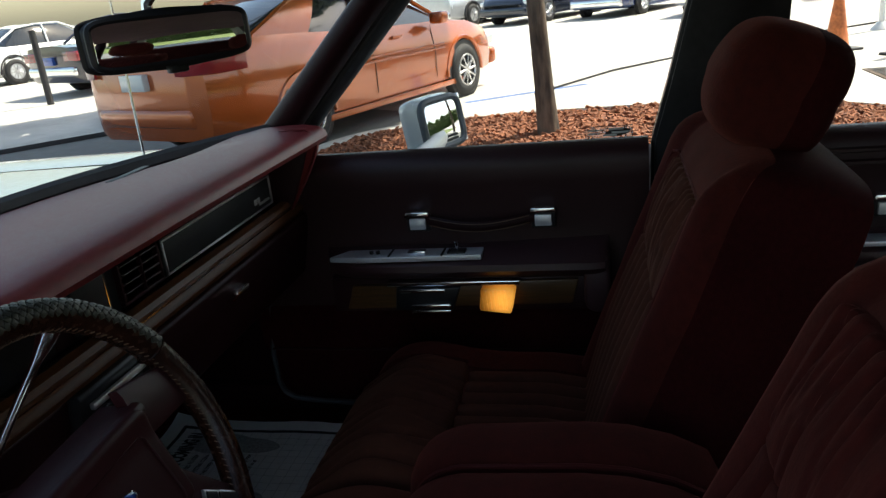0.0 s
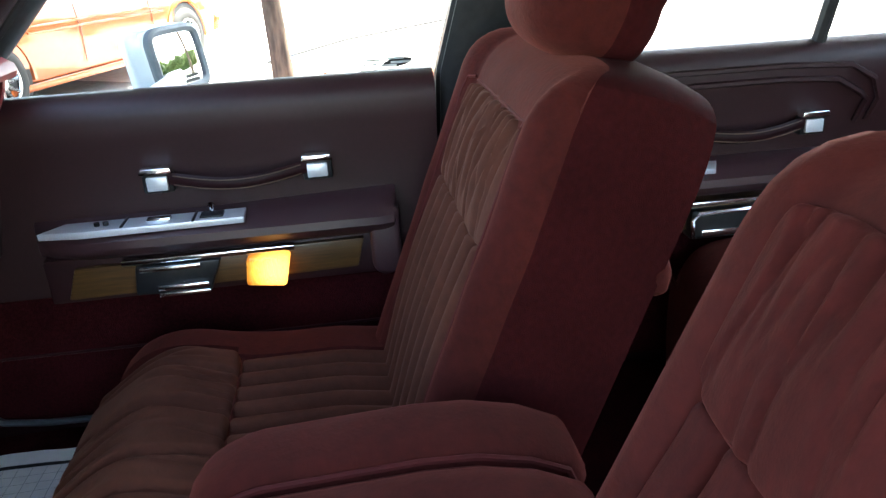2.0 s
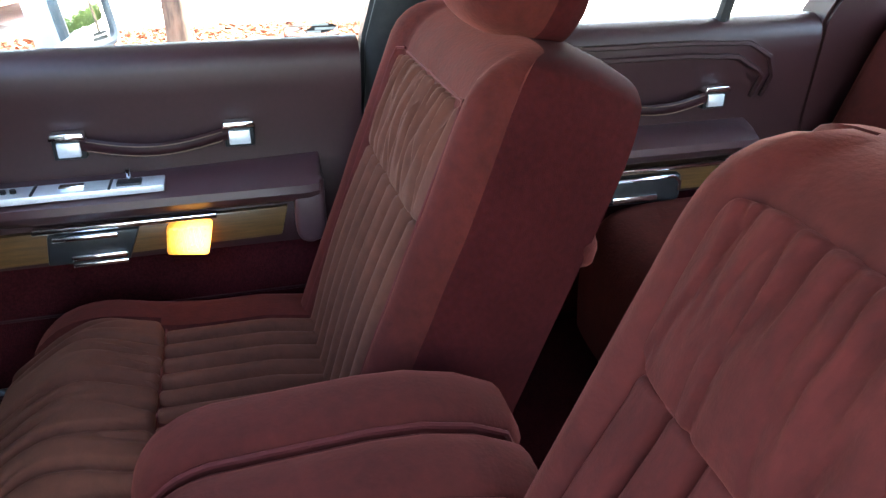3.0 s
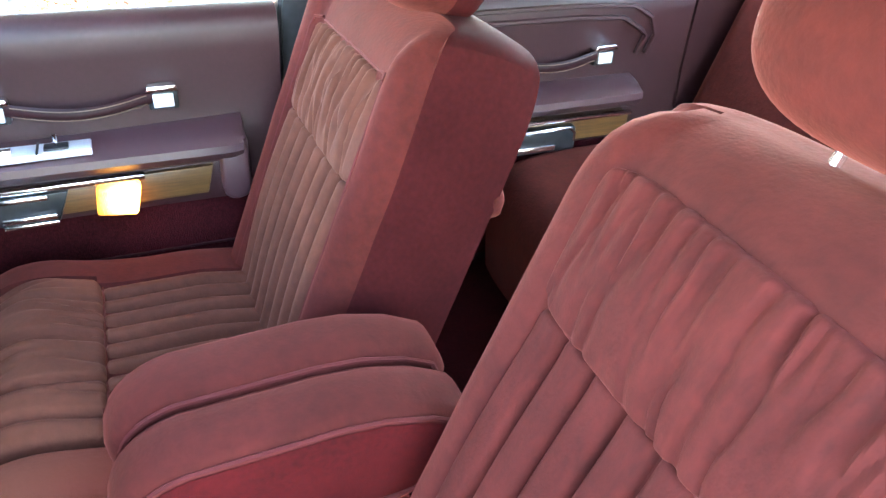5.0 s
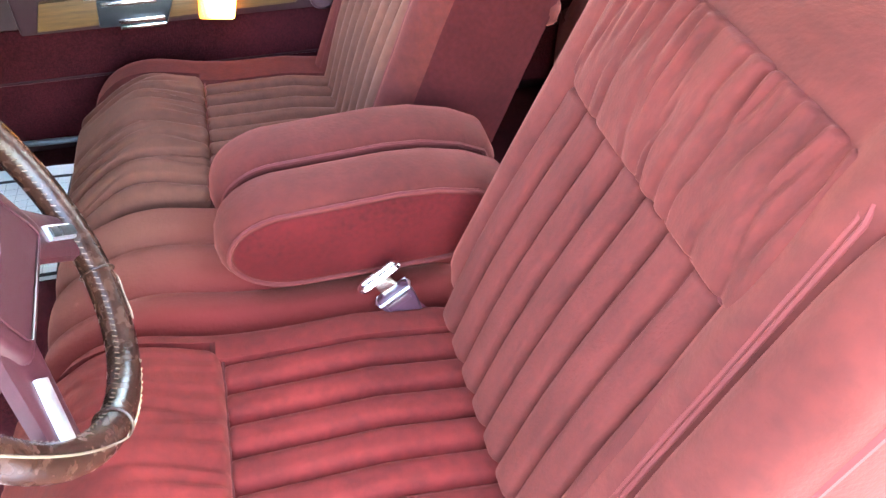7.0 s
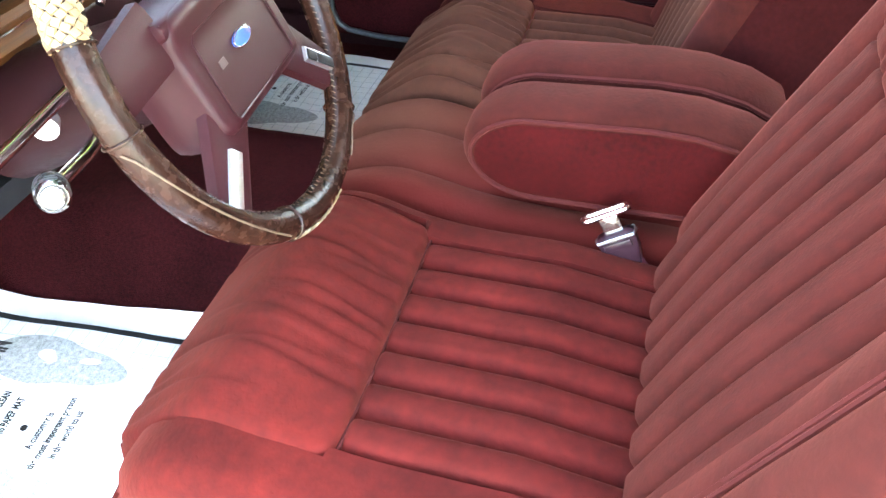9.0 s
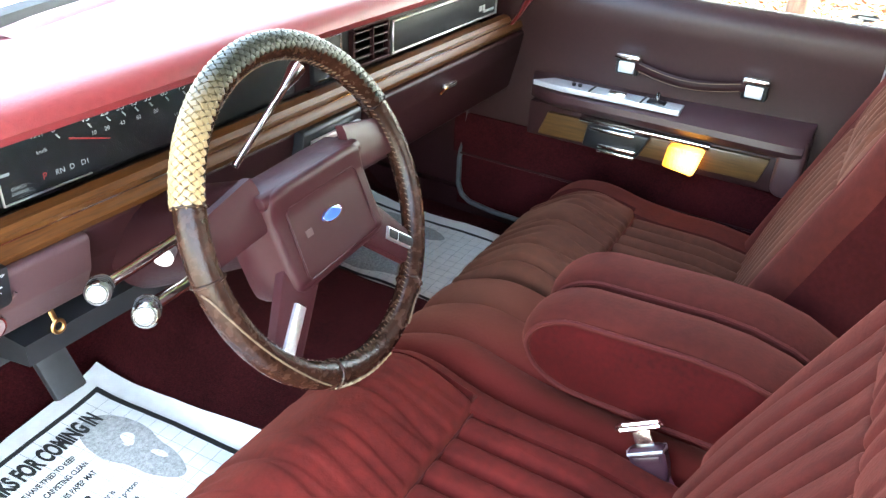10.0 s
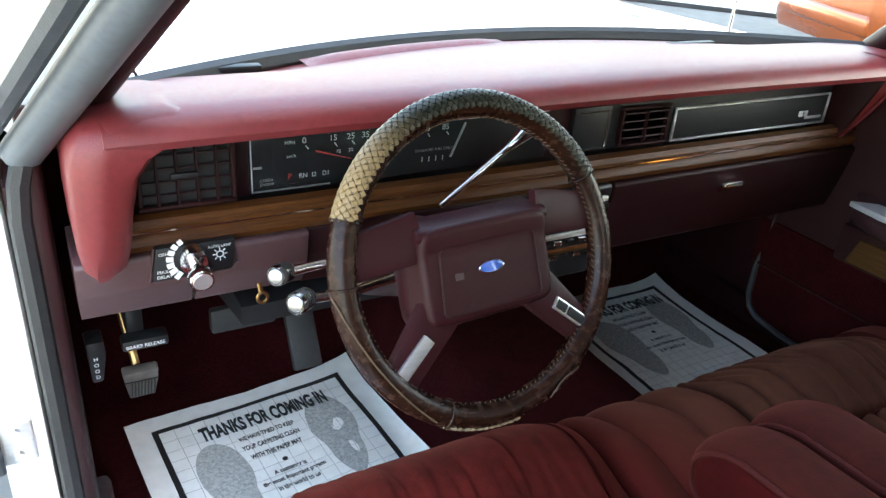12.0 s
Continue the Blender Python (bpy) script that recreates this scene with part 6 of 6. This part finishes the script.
for i in range(9):
    q, el = i * 2.4, rnd.uniform(.3, .9)
    a = Vector((5.36, 0.66, G + rnd.uniform(2.6, 3.9)))
    b = a + Vector((math.cos(q) * 1.3, math.sin(q) * 1.3, el))
    c = b + Vector((math.cos(q + .4) * 0.8, math.sin(q + .4) * 0.8, el * .7))
    part("limb", tube([a, b, c], [.035, .022, .008], 7), BARK, tree)
    for j in range(420):
        p = b.lerp(c, rnd.random() * 1.3 - .3) + Vector((rnd.gauss(0, .42), rnd.gauss(0, .42), rnd.gauss(0, .32)))
        e = Euler((rnd.uniform(0, 6), rnd.uniform(0, 6), rnd.uniform(0, 6))).to_matrix()
        n0, s_ = len(lv), rnd.uniform(.05, .10)
        lv += [tuple(p + e @ Vector(t_) * s_) for t_ in ((-1, 0, 0), (0, -.45, .1), (1, 0, 0), (0, .45, .1))]
        lf.append((n0, n0 + 1, n0 + 2, n0 + 3))
me = bpy.data.meshes.new("crown")
me.from_pydata(lv, [], lf)
me.materials.append(LEAF)
cr = new("crown", me)
cr.parent, cr.matrix_parent_inverse = tree, Matrix.Translation(-tree.location)

# unseen tall tree added behind the car, its crown over it to block the sun
shade = thing("added_shade_tree", (6.2, -6.8, G), "unseen leafy tree added to shade the parked car", "tree")
part("trunk", tube([(6.2, -6.8, G), (6.1, -6.6, G + 2), (5.6, -5.8, G + 4), (4.2, -4.2, G + 6.2)], [.26, .21, .18, .09], 14), BARK, shade)
rnd = random.Random(21)
for i in range(7):
    q = i * 0.9
    a = Vector((5.5, -5.6, G + 4.2))
    b = a + Vector((-2.4 + 1.5 * math.cos(q), 2.8 + 2.0 * math.sin(q), 1.6))
    part("limb", tube([a, a.lerp(b, .5) + Vector((0, 0, .3)), b], [.10, .06, .02], 8), BARK, shade)


def leafy_crown(tree, cx, cy, h, rx, ry, n, seed):
    rn, lv, lf = random.Random(seed), [], []
    for i in range(n):
        q, k = rn.uniform(0, 6.283), math.sqrt(rn.random())
        edge = 1 + 0.12 * wob(math.cos(q) * 3, math.sin(q) * 3, seed)
        p = Vector((cx + rx * edge * k * math.cos(q), cy + ry * edge * k * math.sin(q), G + h + rn.uniform(-1.1, 1.1) * math.sqrt(max(0.05, 1 - k * k))))
        e = Euler((rn.gauss(0, .7), rn.gauss(0, .7), rn.uniform(0, 6))).to_matrix()
        n0, s_ = len(lv), rn.uniform(.14, .26)
        lv += [tuple(p + e @ Vector(t_) * s_) for t_ in ((-1, 0, 0), (0, -.6, .1), (1, 0, 0), (0, .6, .1))]
        lf.append((n0, n0 + 1, n0 + 2, n0 + 3))
    me = bpy.data.meshes.new("crown")
    me.from_pydata(lv, [], lf)
    me.materials.append(LEAF)
    cr = new("crown", me)
    cr.parent, cr.matrix_parent_inverse = tree, Matrix.Translation(-tree.location)


leafy_crown(shade, 3.1, -2.2, 6.0, 2.9, 4.8, 9500, 2)
# Second out-of-view tree, added so its crown keeps the sun off this ground.
lot = thing("added_shade_tree", (8.8, 10.2, G), "unseen leafy tree added to shade the parking lot", "tree")
part("trunk", tube([(8.8, 10.2, G), (8.8, 10.1, G + 2), (8.9, 9.2, G + 4.4), (9.0, 7.4, G + 6.6)], [.25, .21, .18, .09], 14), BARK, lot)
for i in range(6):
    q = i * 1.05
    a, b = Vector((8.9, 9.0, G + 4.6)), Vector((9.1 + 2.4 * math.cos(q), 2.6 + 2.2 * math.sin(q), G + 6.6))
    part("limb", tube([a, a.lerp(b, .5) + Vector((0, 0, .3)), b], [.10, .06, .02], 8), BARK, lot)
leafy_crown(lot, 9.2, 1.9, 6.8, 4.6, 3.5, 8000, 7)

# belt of trees behind the car
belt = random.Random(33)
lv, lf = [], []
for i in range(15000):
    x = belt.uniform(-14, 26)
    top = 4.2 + 1.6 * wob(x * .35, 2.0) + 0.7 * wob(x * 1.1, 5.0)
    p = Vector((x, -26 + belt.gauss(0, 1.1), G + top * belt.random() ** .8))
    e = Euler((belt.uniform(0, 6), belt.uniform(0, 6), belt.uniform(0, 6))).to_matrix()
    n0, s_ = len(lv), belt.uniform(.18, .42)
    lv += [tuple(p + e @ Vector(t_) * s_) for t_ in ((-1, 0, 0), (0, -.6, .1), (1, 0, 0), (0, .6, .1))]
    lf.append((n0, n0 + 1, n0 + 2, n0 + 3))
me = bpy.data.meshes.new("far_trees")
me.from_pydata(lv, [], lf)
me.materials.append(LEAF)
tagged(new("far_trees", me), "yellow-green belt of trees behind the lot", "trees", kind="stuff")



def traffic_cone(x, y, h, label, banded):
    cone = thing("traffic_cone", (x, y, G), label, "traffic cone", "traffic cones")
    rings = [(0.03, .165), (0.05, .150), (.30 * h, .115), (.62 * h, .072), (.97 * h, .034), (h, .026)]
    part("body", tube([(x, y, G + a) for a, b in rings], [b for a, b in rings], 24), CONEMAT, cone)
    if banded:
        part("reflective_band", tube([(x, y, G + .66 * h), (x, y, G + .90 * h)], [.070, .045], 24), CONEBAND, cone, "pale worn band")
    foot = box(x - .23, x + .23, y - .23, y + .23, G, G + .035, .012)
    bmesh.ops.rotate(foot, cent=(x, y, G), matrix=Matrix.Rotation(radians(20), 3, "Z"), verts=foot.verts)
    part("foot", foot, RUBBER, cone)


CONEBAND = mat("pale cone band", (0.62, 0.42, 0.30), 0.6, var=0.25, big=8, fine=30, bump=0.1)
traffic_cone(9.3, -3.42, 0.90, "weathered orange traffic cone with a pale band on the concrete", True)
traffic_cone(10.2, -2.85, 0.90, "weathered orange traffic cone with a grimy foot on the concrete", False)
for x, y in ((12.3, -4.0), (12.0, -5.55)):
    wp = thing("post", (x, y, G), "white painted steel post on a base plate", "post", "white posts")
    part("shaft", tube([(x, y, G + .02), (x, y, G + 2.4)], .045, 12), WHITEPOST, wp)
    part("base_plate", tube([(x, y, G), (x, y, G + .03), (x, y, G + .12)], [.16, .15, .06], 12), WHITEPOST, wp)
pail = thing("bucket", (11.6, -5.75, G), "white plastic bucket standing on the pavement", "bucket")
part("body", tube([(11.6, -5.75, G), (11.6, -5.75, G + .02), (11.6, -5.75, G + .36)], [.13, .135, .155], 24), WHITEPOST, pail)
part("lip", tube([(11.6 + .157 * math.cos(q), -5.75 + .157 * math.sin(q), G + .36) for q in np.linspace(0, 2 * math.pi, 25)[:-1]], .009, 6, closed=True), WHITEPOST, pail)
skip = thing("waste_container", (21.5, -6.6, G), "green steel waste container across the lot", "waste container")
part("body", prism([(20.6, G + .1), (22.4, G + .1), (22.4, G + 1.6), (20.8, G + 1.9)], -7.6, -5.6, "y", .03), GREENBIN, skip)
for y in (-7.3, -6.85, -6.4, -5.95):
    part("rib", box(20.5, 20.62, y - .05, y + .05, G + .15, G + 1.6, .01), GREENBIN, skip)
tagged(part("wall_far", box(27.0, 27.3, -20, -5.0, G, G + 2.6, .02), BLUEWALL), "long blue painted wall across the lot", "wall", kind="structure")
grate = thing("drain_grate", (8.0, -2.95, G), "rusty drain grate in the pavement", "drain grate")
part("frame", box(7.55, 8.35, -3.25, -2.65, G + .004, G + .014, .003), BARK, grate)
for i in range(9):
    part("slot", box(7.62 + i * .08, 7.66 + i * .08, -3.2, -2.7, G + .0145, G + .018, 0), INK, grate)
ws_ = thing("wheel_stop", (8.6, 6.7, G), "concrete wheel stop on the asphalt", "wheel stop")
part("block", box(-.9, .9, -.08, .08, 0, .12, .03, m=place(8.4, 6.75, 38)), CONCRETE, ws_)
post = thing("bollard", (11.5, 9.4, G), "dark steel post beside the parked cars", "post")
part("shaft", tube([(11.2, 9.9, G), (11.2, 9.9, G + 1.3)], .06, 12), RUBBER, post)
for x, y, d, l in ((6.9, 4.4, 60, 2.2), (8.4, 1.0, 120, 1.6), (9.0, 5.6, 40, 2.6)):
    tagged(part("road_marking", box(-l / 2, l / 2, -.06, .06, G + .003, G + .006, 0, m=pose(x, y, 0, 0, 0, d)), BLUEPAINT), "worn blue parking stripe on the asphalt", "road marking", kind="structure")
tagged(part("tar_seam", tube([(8.2, 0.9, G + .003), (9.8, 0.0, G + .003), (11.5, -1.6, G + .003), (13.5, -4.5, G + .003)], 0.03, 6, flat=0.1), RUBBER), "dark tar seam across the asphalt", "road seam", kind="structure")
# sticker on the passenger window
stk = thing("window_sticker", (0.733, -0.01, 0.79), "small faded printed sticker on the side window", "sticker")
ms = Matrix.Translation((0.7295, -0.012, 0.792)) @ Matrix.Rotation(radians(-90), 4, "Z") @ Matrix.Rotation(radians(90 - 12), 4, "X")
part("film", box(-0.048, 0.048, -0.013, 0.013, -0.0006, 0.0002, 0, m=ms), LENS, stk)
for e in ((-0.048, 0.048, 0.0118, 0.013), (-0.048, 0.048, -0.013, -0.0118), (-0.048, -0.0468, -0.0118, 0.0118), (0.0468, 0.048, -0.0118, 0.0118)):
    part("border", box(e[0], e[1], e[2], e[3], 0.0006, 0.001, 0, m=ms), INK, stk)
part("oval_mark", loft([[ms @ Vector((0.018 + 0.026 * math.cos(q), -0.001 + 0.0075 * math.sin(q) + 0.003 * math.cos(q), h)) for q in np.linspace(0, 2 * math.pi, 25)[:-1]] for h in (0.0005, 0.0009)]), FASCIA, stk)
for x0, x1, y0, y1 in ((-0.042, -0.008, 0.003, 0.006), (-0.042, -0.018, -0.004, -0.001), (0.006, 0.042, -0.003, 0.001), (-0.012, 0.016, -0.008, -0.004), (0.0, 0.03, 0.004, 0.008)):
    part("print_bar", box(x0, x1, y0, y1, 0.0006, 0.001, 0, m=ms), GRIDINK, stk)
